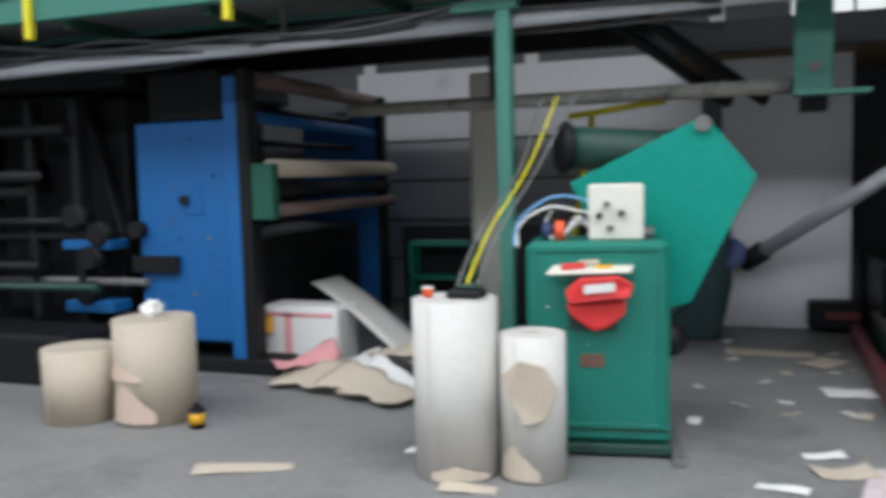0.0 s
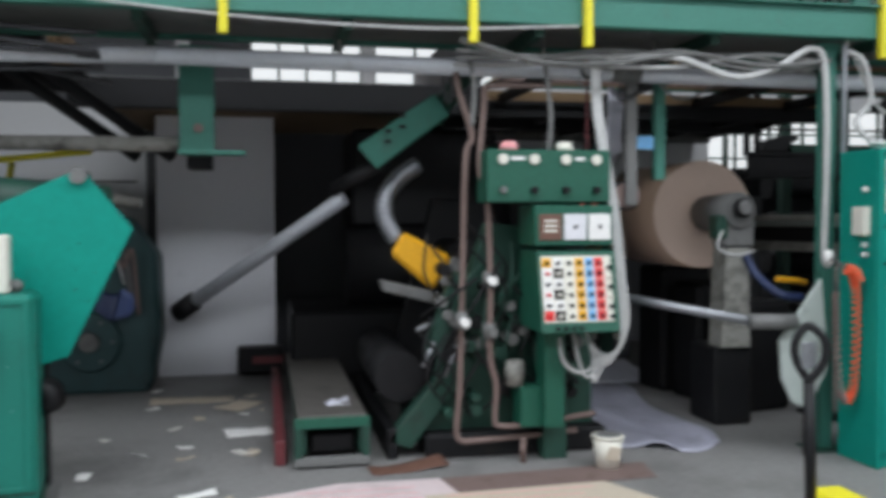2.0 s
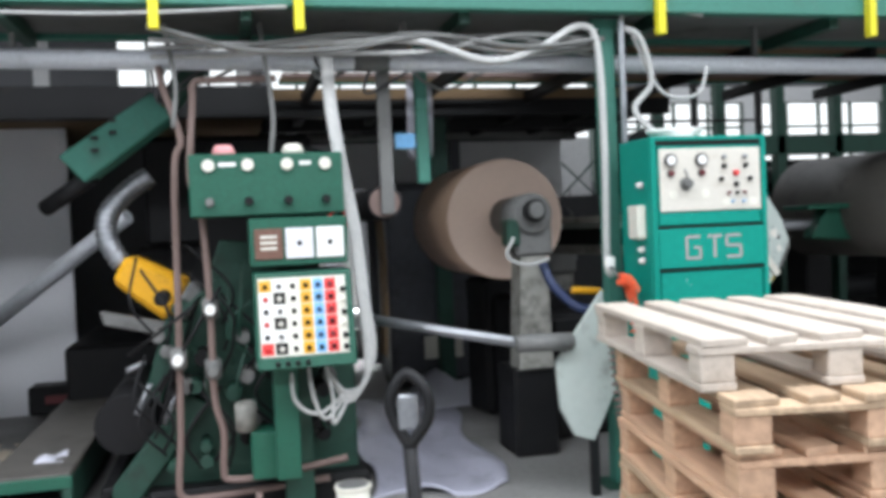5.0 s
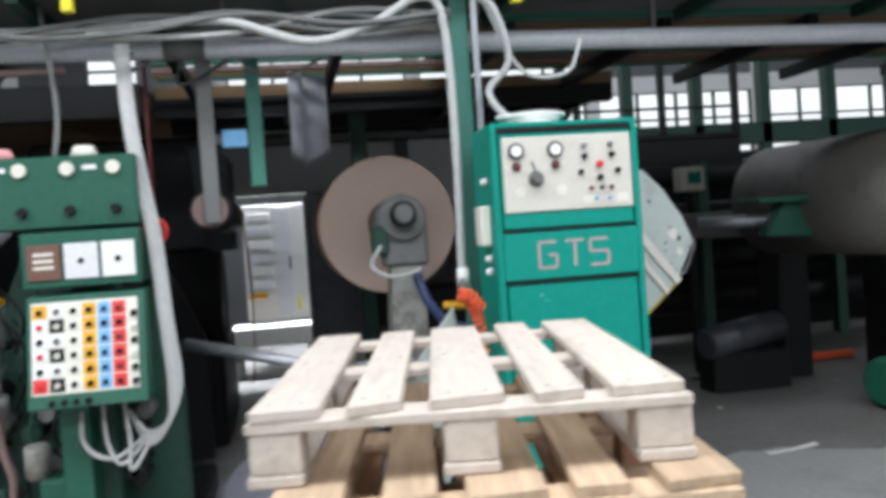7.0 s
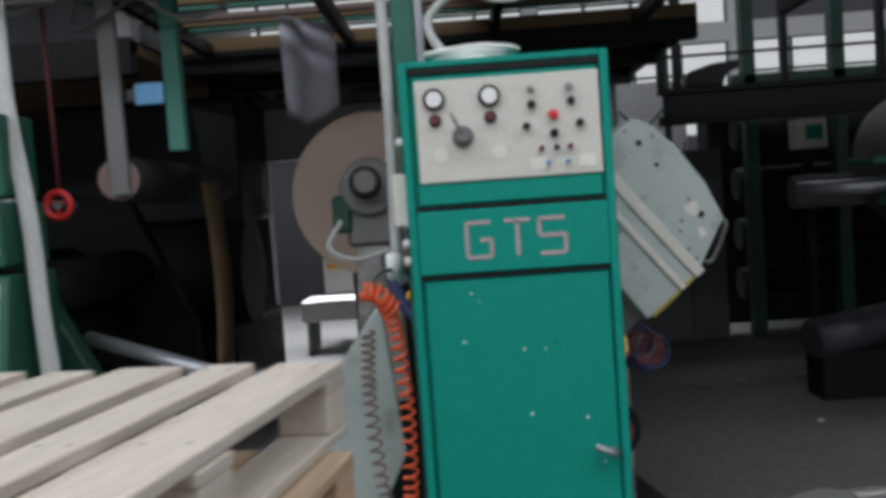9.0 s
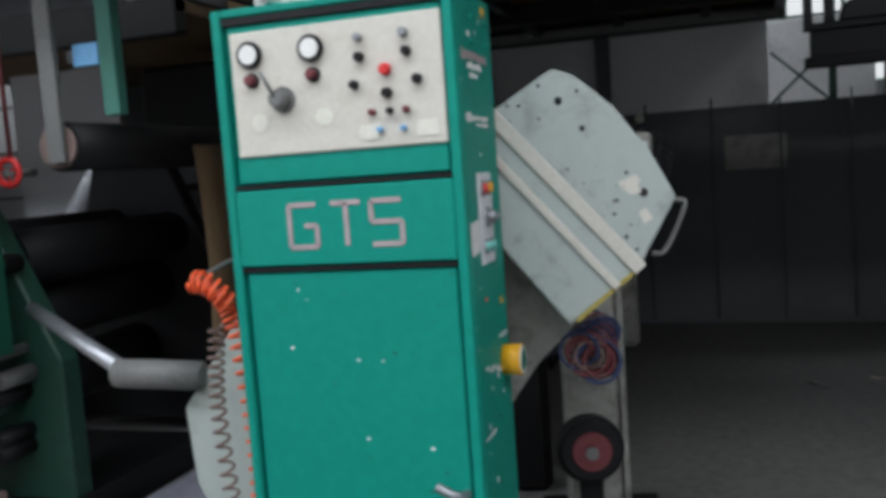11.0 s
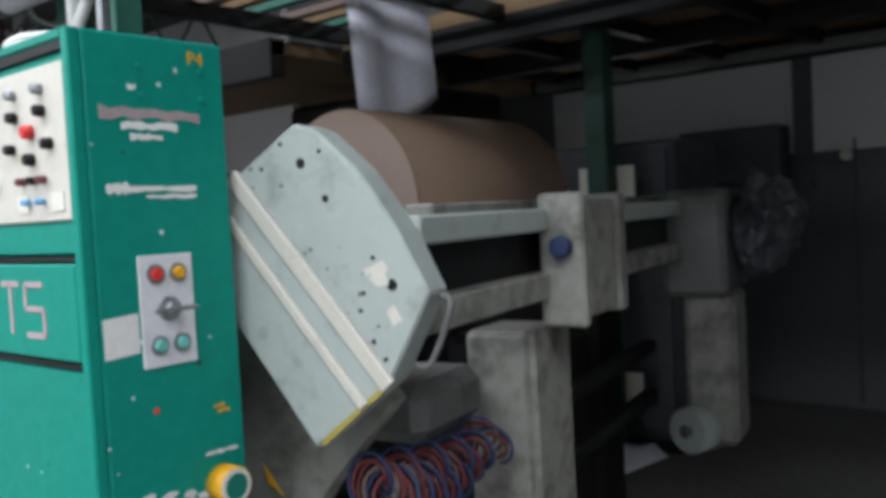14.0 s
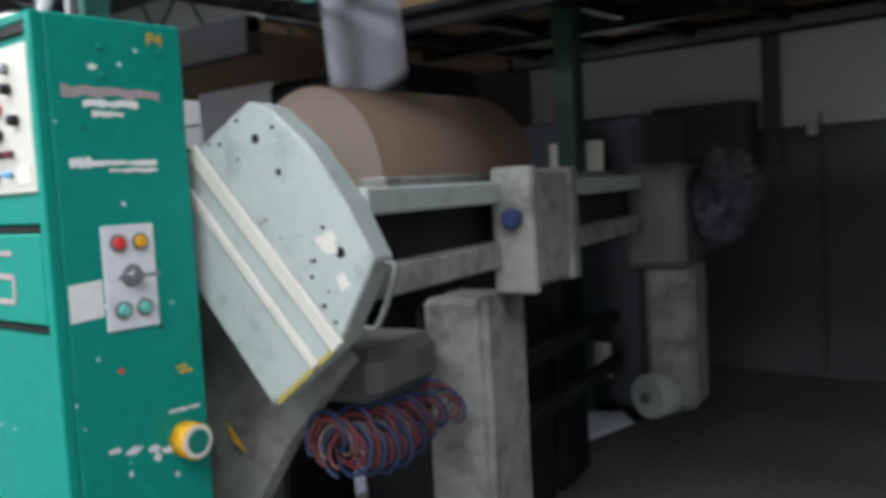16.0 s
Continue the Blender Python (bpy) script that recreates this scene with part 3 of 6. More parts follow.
# side face with stickers and switch plate
sx = CW + 0.0005
for y0, y1, z0, z1, m in ((0.06, 0.31, 1.808, 1.842, TAPE), (0.11, 0.25, 1.788, 1.81, WHITEPAPER), (0.13, 0.21, 1.765, 1.784, WHITEPAPER), (0.065, 0.12, 1.645, 1.678, WHITEPAPER), (0.12, 0.29, 1.652, 1.668, WHITEPAPER),
                          (0.16, 0.29, 1.636, 1.649, WHITEPAPER), (0.037, 0.12, 1.301, 1.388, WHITEPAPER), (0.3, 0.33, 1.14, 1.15, AMBER), (0.31, 0.345, 1.125, 1.138, AMBER), (0.13, 0.15, 1.875, 1.892, WHITEPAPER), (0.27, 0.36, 1.03, 1.043, PALE_GREY), (0.06, 0.16, 0.79, 0.8, PALE_GREY)):
    bm = bmesh.new()
    rr = random.Random(int(z0 * 1000))
    n_ = 9
    top = [(sx, y0 + (y1 - y0) * i / n_, z1 - rr.random() * 0.35 * (z1 - z0)) for i in range(n_ + 1)]
    bot = [(sx, y0 + (y1 - y0) * i / n_, z0 + rr.random() * 0.35 * (z1 - z0)) for i in range(n_, -1, -1)]
    if m is WHITEPAPER and z0 == 1.301:
        top, bot = [(sx, y0, z1 - 0.006), (sx, y1, z1)], [(sx, y1, z0), (sx, y0, z0 - 0.006)]
    part("sticker", prism(top + bot, (0.0012, 0, 0), bm, 0), m, cab, "torn faded sticker")
sp = part("switch_plate", box((CW + 0.0006, 0.125, 1.262), (CW + 0.006, 0.262, 1.512), 0.002), PALE_GREY, cab, "brushed steel switch plate")
for y, z, m in ((0.165, 1.47, RED), (0.222, 1.47, AMBER), (0.165, 1.31, TEAL), (0.222, 1.31, TEAL)):
    knob(sp, CW + 0.006, y, z, 0.016, m, (1, 0, 0), 0.014, "lamp_button", STEEL)
ks = knob(sp, CW + 0.006, 0.195, 1.39, 0.02, STEEL, (1, 0, 0), 0.028, "rotary_switch", STEEL)
part("lever", box((CW + 0.03, 0.14, 1.385), (CW + 0.038, 0.255, 1.395)), STEEL, ks)
for y in (0.16, 0.32):
    for z in (1.93, 1.865):
        knob(cab, CW, y, z, 0.009, BRIGHT_GREEN, (1, 0, 0), 0.008, "bolt")
knob(cab, CW, 0.15, 1.165, 0.008, RED, (1, 0, 0), 0.003, "plug")
rim = bmesh.new()
seg = 24
rings = []
for xx, r_ in ((CW, 0.045), (CW + 0.055, 0.045), (CW + 0.055, 0.037), (CW, 0.037)):
    rings.append([rim.verts.new((xx, 0.31 + r_ * math.cos(2 * math.pi * i / seg), 0.96 + r_ * math.sin(2 * math.pi * i / seg))) for i in range(seg)])
for a, b in zip(rings, rings[1:] + rings[:1]):
    for i in range(seg):
        rim.faces.new((a[i], a[(i + 1) % seg], b[(i + 1) % seg], b[i])).smooth = True
part("tape_ring", rim, AMBER, cab, "roll of yellow tape on a hook")
part("tape_core", cyl((CW, 0.31, 0.96), (CW + 0.058, 0.31, 0.96), 0.0415, 24), OFFWHITE, cab)
part("tape_bore", cyl((CW + 0.03, 0.31, 0.96), (CW + 0.059, 0.31, 0.96), 0.031, 24), CAB_GREEN, cab)
for z in (1.75, 1.6, 1.47, 1.4, 1.34):
    knob(cab, 0, 0.12, z, 0.016, WHITEPAPER, (-1, 0, 0), 0.03, "side_button", STEEL)
part("side_box", box((-0.05, 0.08, 1.46), (0, 0.2, 1.64), 0.006), OFFWHITE, cab, "pale switch box")
txt = bpy.data.curves.new("mark", "FONT")
txt.body, txt.size, txt.extrude = "P4", 0.045, 0.0008
mark = new("mark", txt)
mark.data.materials.append(AMBER)
mark.parent = cab
mark.matrix_basis = pose(CW + 0.001, 0.285, 1.945, 90, 0, 90)
tagged(mark, "hand-painted yellow mark")
rr = random.Random(31)


def chip(parent, p, u, v, s, m):
    """A small ragged paint chip or smear on a flat face."""
    k_ = rr.randint(5, 8)
    pts = [Vector(p) + Vector(u) * math.cos(2 * math.pi * i / k_) * s * rr.uniform(0.4, 1.3) + Vector(v) * math.sin(2 * math.pi * i / k_) * s * rr.uniform(0.4, 1.3) for i in range(k_)]
    part("paint_chip", prism(pts, Vector(u).cross(Vector(v)) * 0.0006, bev=0), m, parent)


for i in range(34):
    low = i > 16
    chip(cab, (CW + 0.0004, rr.uniform(0.03, 0.36), rr.uniform(0.55, 1.0) if low else rr.uniform(1.0, 1.95)), (0, 1, 0), (0, 0, 1), rr.uniform(0.002, 0.008) * (1.6 if low else 1), (PALE_GREY, DARK_GREEN, PALE_GREY, CAB_GREEN)[i % 4])
for i in range(22):
    chip(cab, (rr.uniform(0.05, CW - 0.05), 0.0075, rr.uniform(0.6, 1.26)), (1, 0, 0), (0, 0, 1), rr.uniform(0.002, 0.006), (PALE_GREY, DARK_GREEN, CAB_GREEN)[i % 3])
for i in range(5):
    z = 0.98 - 0.012 * i
    chip(cab, (CW + 0.0004, 0.12 + 0.05 * i, z), (0, 1, 0), (0, 0, 0.35), 0.03, PALE_GREY)
hs = bmesh.new()
for i in range(4):
    rr = random.Random(i)
    tube([(4.7 + 0.11 * math.cos(a) * (1 + 0.15 * i), 4.83 + 0.1 * math.sin(a), 2.012 + 0.012 * i + rr.random() * 0.006) for a in [j * 0.7 for j in range(10)]], 0.011, 6, bm=hs)
single("hose", hs, WHITEPAPER, "white hose coiled on top of the tall cabinet", "hose")


# ---- stack of pallets ----
def pallet(m, boards, blocks, z, dx, dy, turn, label):
    W_, L_, H_ = 0.79, 1.08, 0.139
    ob = thing("pallet", label, "pallet", group="pallets in the stack")
    ob.matrix_basis = m @ pose(dx, dy, z, 0, 0, turn)
    rr = random.Random(int(z * 1000))
    for x, w in ((0.062, 0.062), (0.235, 0.047), (0.4, 0.067), (0.563, 0.045), (0.725, 0.065)):
        x = x - W_ / 2 + rr.uniform(-0.005, 0.005)
        a, b = rr.uniform(-0.012, 0.008), rr.uniform(-0.012, 0.008)
        board = box((x - w, -L_ / 2 + a, H_ - 0.022), (x + w, L_ / 2 + b, H_), 0.003)
        lean, chipped = rr.uniform(-0.012, 0.012), rr.uniform(0.0, 0.03)
        for v in board.verts:
            v.co.x += lean * v.co.y
            if v.co.y < -L_ / 2 + 0.05 and v.co.x > x:
                v.co.y += chipped
        db = part("deck_board", board, boards, ob)
        if z > 1.0:
            for y in (-L_ / 2 + 0.05, 0.0, L_ / 2 - 0.05):
                for o in (-0.5, 0.5):
                    part("nail_head", cyl((x + o * w, y, H_ - 0.001), (x + o * w, y, H_ + 0.001), 0.0035, 8), DULL, db)
    for y in (-L_ / 2, -0.05, L_ / 2 - 0.1):
        part("cross_board", box((-W_ / 2, y, H_ - 0.043), (W_ / 2, y + 0.1, H_ - 0.0225), 0.003), boards, ob)
        for x in (-W_ / 2, -0.05, W_ / 2 - 0.1):
            part("block", box((x + rr.uniform(0, 0.006), y + rr.uniform(0, 0.006), 0.0225), (x + 0.098, y + 0.097, H_ - 0.0435), 0.004), blocks, ob)
    for x in (-W_ / 2, -0.05, W_ / 2 - 0.1):
        part("bottom_board", box((x, -L_ / 2, 0.001), (x + 0.1, L_ / 2, 0.022), 0.003), boards, ob)
    return ob


stack = pose(3.91, 2.9, 0, 0, 0, -9.5)
for i in range(9):
    if i == 8:
        pallet(stack, OLDWOOD, OLDWOOD, 0.1395 * i, 0.0, 0.0, 0, "weathered pale wooden pallet on top of the stack")
    else:
        rr = random.Random(i)
        pallet(stack, NEWWOOD if i % 3 != 1 else WOOD, NEWWOOD, 0.1395 * i, 0.05 + rr.uniform(-0.02, 0.02), -0.09 + rr.uniform(-0.02, 0.02), rr.uniform(-1, 1), "fresh pine wooden pallet in the stack")

# hand pallet truck beside the stack
jack = thing("pallet_truck", "hand pallet truck with black handle and yellow body", "pallet truck", (2.79, 2.88, 0))
part("pole", tube([(-0.02, -0.02, 0.4), (-0.05, -0.04, 0.95)], 0.022, 10, False), BLACK, jack)
part("handle", tube([(-0.05, -0.04, 0.95), (-0.09, -0.02, 1.03), (-0.095, -0.02, 1.1), (-0.05, -0.03, 1.16), (0.0, -0.06, 1.11), (0.0, -0.06, 1.03), (-0.05, -0.04, 0.95)], 0.017, 8), BLACK, jack, "black looped handle")
part("lever", box((-0.08, -0.045, 1.0), (-0.02, -0.03, 1.1)), STEEL, jack)
part("pump", cyl((0, 0, 0.1), (0, 0, 0.47), 0.06, 16, bev=0.01), AMBER, jack, "yellow pump housing")
part("yoke", box((0.05, -0.14, 0.4), (0.22, 0.14, 0.49), 0.02), YELLOW, jack, "yellow yoke")
for y in (-0.09, 0.05):
    w_ = part("wheel", cyl((0, y, 0.085), (0, y + 0.045, 0.085), 0.085, 20, bev=0.006), BLACK, jack)
part("axle", cyl((0, -0.1, 0.085), (0, 0.1, 0.085), 0.02, 10), STEEL, jack)
part("frame", box((0.05, -0.2, 0.04), (0.3, 0.2, 0.09)), YELLOW, jack)


# ---- paper reel on its stand ----
reel = thing("paper_reel", "large brown kraft paper reel held in the stand", "paper reel", (4.13, 6.95, 1.2))
part("paper_roll", cyl((4.17, 6.33, 1.605), (4.17, 7.46, 1.605), 0.43, 64, bev=0.004), KRAFT, reel, world=True)
part("reel_end", cyl((4.17, 6.322, 1.605), (4.17, 6.3295, 1.605), 0.426, 64), KRAFT_END, reel, "pale wound end of the reel", world=True)
part("core", cyl((4.17, 6.2, 1.605), (4.17, 6.4, 1.605), 0.055, 20), BEIGE, reel, world=True)

arm = thing("reel_support", "dusty grey reel arm with chuck and brake motor", "machine arm", (4.2, 5.95, 0))
part("chuck", cyl((4.2, 5.82, 1.63), (4.18, 6.3, 1.61), 0.14, 24, bev=0.015), DULL, arm, world=True)
part("hub", cyl((4.195, 5.73, 1.65), (4.19, 5.79, 1.65), 0.075, 20, bev=0.01), BLACK, arm, world=True)
part("bore", cyl((4.196, 5.715, 1.65), (4.195, 5.73, 1.65), 0.045, 16, r2=0.06), DULL, arm, world=True)
part("caliper", box((4.02, 5.82, 1.42), (4.11, 5.96, 1.6), 0.015), DARK_GREEN, arm, "green brake caliper", world=True)
part("bracket", box((4.08, 5.84, 1.35), (4.34, 6.02, 1.62), 0.02), DULL, arm, world=True)
part("column", prism([(4.08, 5.86, 0.6), (4.32, 5.86, 0.6), (4.3, 5.86, 1.4), (4.12, 5.86, 1.4)], (0, 0.2, 0)), ARM_GREY, arm, world=True)
part("foot", box((4.05, 5.9, 0), (4.36, 6.3, 0.6), 0.02), BLACK, arm, world=True)
part("hose", tube([(4.06, 5.82, 1.48), (4.0, 5.78, 1.36), (4.12, 5.74, 1.3), (4.28, 5.76, 1.33)], 0.012), CABLE, arm, world=True)
part("blue_hose", tube([(4.26, 5.84, 1.3), (4.3, 5.75, 1.15), (4.4, 5.6, 1.02), (4.55, 5.55, 1.0)], 0.03), DARKBLUE, arm, world=True)
part("amber_hose", tube([(4.36, 5.6, 1.13), (4.5, 5.58, 1.12), (4.6, 5.6, 1.1)], 0.022), AMBER, arm, world=True)

# narrow core with hanging web beside it
core = thing("core_shaft", "spent paper core on a shaft with hanging web", "core", (3.16, 6.5, 1.6))
part("core", cyl((3.16, 5.5, 1.73), (3.16, 7.0, 1.73), 0.105, 28, bev=0.003), BLACK, core, world=True)
part("core_end", cyl((3.16, 5.485, 1.73), (3.16, 5.5, 1.73), 0.09, 20), RUST, core, world=True)
part("web", sheet(8, 2, lambda u, v: (3.27 + 0.03 * math.sin(u * 3), 6.3 + 0.35 * v, 1.73 - 1.05 * u), 0.003), CEIL, core, "thin brown web hanging down", world=True)
hang = thing("hanger_bars", "grey bar and green post hanging with blue tag", "hanger", (3.3, 5.55, 1.66))
part("grey_bar", box((3.135, 5.45, 1.66), (3.215, 5.48, 2.69)), DULL, hang, world=True)
part("green_bar", box((3.38, 5.52, 1.84), (3.455, 5.58, 2.69)), BEAM_GREEN, hang, world=True)
part("tag", box((3.245, 5.53, 2.05), (3.37, 5.545, 2.14), 0.002), SKYBLUE, hang, "light blue tag", world=True)
part("crossbar", box((3.2, 5.545, 2.07), (3.4, 5.56, 2.12), 0.002), DULL, hang, world=True)
wheel = thing("red_handwheel", "small red handwheel on a rust-red rod", "handwheel", (2.88, 5.5, 1.6))
part("rim", tube([(2.88 + 0.055 * math.cos(a), 5.5, 1.64 + 0.055 * math.sin(a)) for a in [i * math.pi / 8 for i in range(17)]], 0.014, 8), RED, wheel, world=True)
part("spindle", cyl((2.88, 5.49, 1.64), (2.88, 5.65, 1.64), 0.018, 10), DULL, wheel, world=True)
for a in (0.5, 2.6, 4.7):
    part("spoke", cyl((2.88, 5.5, 1.64), (2.88 + 0.05 * math.cos(a), 5.5, 1.64 + 0.05 * math.sin(a)), 0.006, 6), RED, wheel, world=True)
part("rod", cyl((2.88, 5.52, 1.68), (2.88, 5.52, 2.68), 0.01, 8), MAROON, wheel, "rust-red rod", world=True)

cloth = sheet(10, 8, lambda u, v: (3.62 + 0.27 * v + 0.03 * math.sin(v * 9), 7.0 + 0.32 * v - 0.05 * (1 - u), 2.7 - 0.58 * u - 0.08 * math.sin(v * 4) * u), 0.003)
single("hanging_sheet", cloth, CLOTH, "pale lavender plastic sheet hanging above the reel", "sheet")

# white machine in the lit aisle beyond the passage
shelf = thing("white_cabinet", "white steel machine cabinet with slatted front and low bench", "cabinet", (3.4, 11.6, 0))
part("body", box((3.04, 11.4, 0.6), (3.78, 11.9, 1.98), 0.01), WHITEPAPER, shelf, world=True)
for i in range(6):
    part("slat", box((3.06, 11.36, 0.98 + 0.16 * i), (3.36, 11.399, 1.08 + 0.16 * i), 0.006), WHITEPAPER if i % 2 else PALE_GREY, shelf, world=True)
part("door", box((3.4, 11.38, 0.68), (3.6, 11.399, 1.94), 0.004), PALE_GREY, shelf, "grey access door", world=True)
part("handle", box((3.56, 11.36, 1.2), (3.58, 11.379, 1.36), 0.003), BLACK, shelf, world=True)
part("stripe", box((3.07, 11.35, 0.88), (3.28, 11.399, 0.93), 0.002), AMBER, shelf, "amber warning strip", world=True)
part("stripe", box((3.63, 11.375, 0.72), (3.67, 11.399, 0.85), 0.002), YELLOW, shelf, world=True)
part("bench", box((2.86, 10.85, 0.36), (3.8, 11.399, 0.58), 0.01), WHITEPAPER, shelf, "white bench slab", world=True)
for x in (2.9, 3.7):
    part("leg", box((x, 10.9, 0), (x + 0.06, 11.35, 0.36)), DULL, shelf, world=True)

# ---- roll stand with grey swing arms ----
def py(x):
    return 5.05 + 0.19 * (x - 5.12)


stand = thing("roll_stand", "dusty grey roll stand with beam and swing arms", "roll stand", (5.3, 6.4, 0))
poly = [(4.93, 1.53), (5.02, 1.63), (5.30, 1.80), (5.36, 1.78), (5.47, 1.68), (5.57, 1.54), (5.64, 1.4), (5.525, 1.195), (5.313, 1.03)]
cover = part("arm_cover", prism([(x, py(x), z) for x, z in poly], (-0.015, 0.085, 0), bev=0.006), PLATE_GREY, stand, "scratched grey-green hexagonal arm cover", world=True)
for ax, az, bx, bz, w in ((5.11, 1.69, 5.53, 1.19, 0.021), (5.05, 1.635, 5.46, 1.14, 0.012)):
    d = Vector((bx - ax, 0, bz - az)).normalized()
    s = Vector((-d.z, 0, d.x)) * w
    pts = [Vector((ax, py(ax) - 0.014, az)) + s, Vector((bx, py(bx) - 0.014, bz)) + s, Vector((bx, py(bx) - 0.014, bz)) - s, Vector((ax, py(ax) - 0.014, az)) - s]
    part("rib", prism(pts, (0, 0.0135, 0), bev=0.002), CREAM, cover, "raised cream rib", world=True)
part("edge_stripe", prism([(5.335, py(5.335) - 0.003, 1.035), (5.51, py(5.51) - 0.003, 1.175), (5.51, py(5.51) - 0.003, 1.19), (5.335, py(5.335) - 0.003, 1.052)], (0, 0.0025, 0), bev=0), MUSTARD, cover, world=True)
for x, z, r in ((5.315, 1.706, 0.012), (5.546, 1.419, 0.013), (5.26, 1.755, 0.005), (5.38, 1.62, 0.008), (5.37, 1.73, 0.005), (5.47, 1.4, 0.005), (5.46, 1.36, 0.005), (5.5, 1.48, 0.005), (5.2, 1.7, 0.005), (5.52, 1.25, 0.005)):
    part("bolt_hole", cyl((x, py(x) - 0.003, z), (x, py(x) + 0.002, z), r, 12), BLACK, cover, world=True)
part("worn_patch", prism([(x, py(x) - 0.0018, z) for x, z in ((5.475, 1.455), (5.5, 1.462), (5.525, 1.475), (5.54, 1.455), (5.53, 1.44), (5.545, 1.42), (5.51, 1.415), (5.49, 1.43))], (0, 0.0015, 0), bev=0), CREAM, cover, world=True)
part("worn_patch", prism([(x, py(x) - 0.0018, z) for x, z in ((5.53, 1.36), (5.55, 1.375), (5.57, 1.34), (5.545, 1.325))], (0, 0.0015, 0), bev=0), CREAM, cover, world=True)
part("handle", tube([(5.63, py(5.63) + 0.05, 1.39), (5.66, py(5.63) + 0.05, 1.37), (5.6, py(5.6) + 0.05, 1.24), (5.56, py(5.56) + 0.05, 1.23)], 0.008, 8), DULL, cover, world=True)
part("lower_plate", prism([(4.92, 5.22, 1.5), (5.1, 5.22, 1.5), (5.42, 5.25, 1.12), (5.16, 5.25, 0.86), (4.98, 5.23, 0.6), (4.72, 5.2, 0.5), (4.6, 5.2, 1.0)], (0, 0.05, 0)), ARM_GREY, stand, world=True)
part("warning_mark", prism([(4.97, 5.205, 0.86), (5.03, 5.208, 0.83), (4.955, 5.204, 0.91)], (0, 0.003, 0), bev=0), AMBER, stand, "yellow warning triangle", world=True)
B = Vector((5.56, 5.22, 0))
D = Vector((-0.19, 0.982, 0))
S = Vector((0.982, 0.19, 0))


def slab(a, b, s0, s1, z0, z1, bev=0.006):
    """A block along the stand's beam: a..b along it, s0..s1 across."""
    p = [B + D * a + S * s0, B + D * b + S * s0, B + D * b + S * s1, B + D * a + S * s1]
    return prism([(v.x, v.y, z0) for v in p], (0, 0, z1 - z0), bev=bev)


part("top_rail", slab(0.0, 2.9, -0.1, 0.0, 1.5, 1.57), PLATE_GREY, stand, world=True)
part("bottom_rail", slab(0.0, 2.9, -0.1, 0.0, 1.29, 1.37), ARM_GREY, stand, world=True)
part("web_plate", slab(0.0, 2.9, -0.09, -0.07, 1.37, 1.5, 0.001), BLACK, stand, world=True)
part("inner_rail", slab(0.35, 2.9, -0.25, -0.16, 1.55, 1.6), ARM_GREY, stand, world=True)
jb = part("carriage", slab(0.8, 1.2, -0.03, 0.1, 1.22, 1.6, 0.012), ARM_GREY, stand, "worn pale grey carriage block", world=True)
part("carriage_lip", slab(0.785, 0.835, -0.035, 0.112, 1.2, 1.615, 0.01), ARM_GREY, jb, world=True)
part("carriage_lip", slab(1.14, 1.215, -0.035, 0.115, 1.21, 1.61, 0.008), ARM_GREY, jb, world=True)
c0 = B + D * 0.785 + S * 0.045
part("bolt", cyl((c0.x, c0.y, 1.45), (c0.x - D.x * 0.04, c0.y - D.y * 0.04, 1.45), 0.036, 6, bev=0.004), DARKBLUE, jb, "blue hexagon bolt", world=True)
part("swing_arm", slab(0.74, 1.02, -0.29, -0.065, 0.03, 1.19, 0.02), ARM_GREY, stand, world=True)
part("arm_edge", slab(0.735, 1.03, -0.063, -0.04, 0.03, 1.2, 0.003), ARM_GREY, stand, world=True)
part("foot", slab(0.6, 1.1, -0.4, 0.1, 0, 0.03, 0.002), BLACK, stand, world=True)
part("arm_head", slab(2.5, 3.1, -0.1, 0.2, 1.1, 1.62, 0.03), DULL, stand, world=True)
part("far_arm", slab(2.58, 2.9, -0.03, 0.22, 0.36, 1.12, 0.03), ARM_GREY, stand, world=True)
c1 = B + D * 2.68 + S * 0.07
part("end_roller", cyl((c1.x - 0.05, c1.y - 0.18, 0.44), (c1.x, c1.y + 0.02, 0.44), 0.115, 24, bev=0.01), PLATE_GREY, stand, "round pale roller on the arm's end", world=True)
part("roller_pin", cyl((c1.x - 0.06, c1.y - 0.2, 0.44), (c1.x - 0.05, c1.y - 0.17, 0.44), 0.03, 12), DULL, stand, world=True)
wrap = bmesh.new()
bmesh.ops.create_icosphere(wrap, subdivisions=4, radius=1.0)
for v in wrap.verts:
    f_ = 1 + 0.35 * noise.noise(v.co * 2.2) + 0.12 * noise.noise(v.co * 7)
    v.co = Vector((v.co.x * 0.16 * f_, v.co.y * 0.26 * f_, v.co.z * 0.24 * f_)) + B + D * 2.95 + Vector((0.33, 0, 1.43))
part("wrap", wrap, TARP, stand, "crumpled dark plastic wrap", world=True)
for i, z in enumerate((0.55, 0.8)):
    part("tie_bar", slab(0.9, 2.7, -0.26, -0.2, z, z + 0.06, 0.004), BLACK, stand, world=True)
part("gear_case", slab(0.3, 0.7, -0.55, -0.2, 0.93, 1.1, 0.04), DULL, stand, world=True)
for i in range(3):
    part("machine_block", slab(1.2 + 0.5 * i, 1.6 + 0.5 * i, -0.9, -0.35, 0.0, 0.9 + 0.12 * i, 0.04), BLACK, stand, world=True)
hoses = thing("hose_bundle", "coiled maroon and blue air hoses under the arm", "hose", (5.3, 5.5, 0.7))
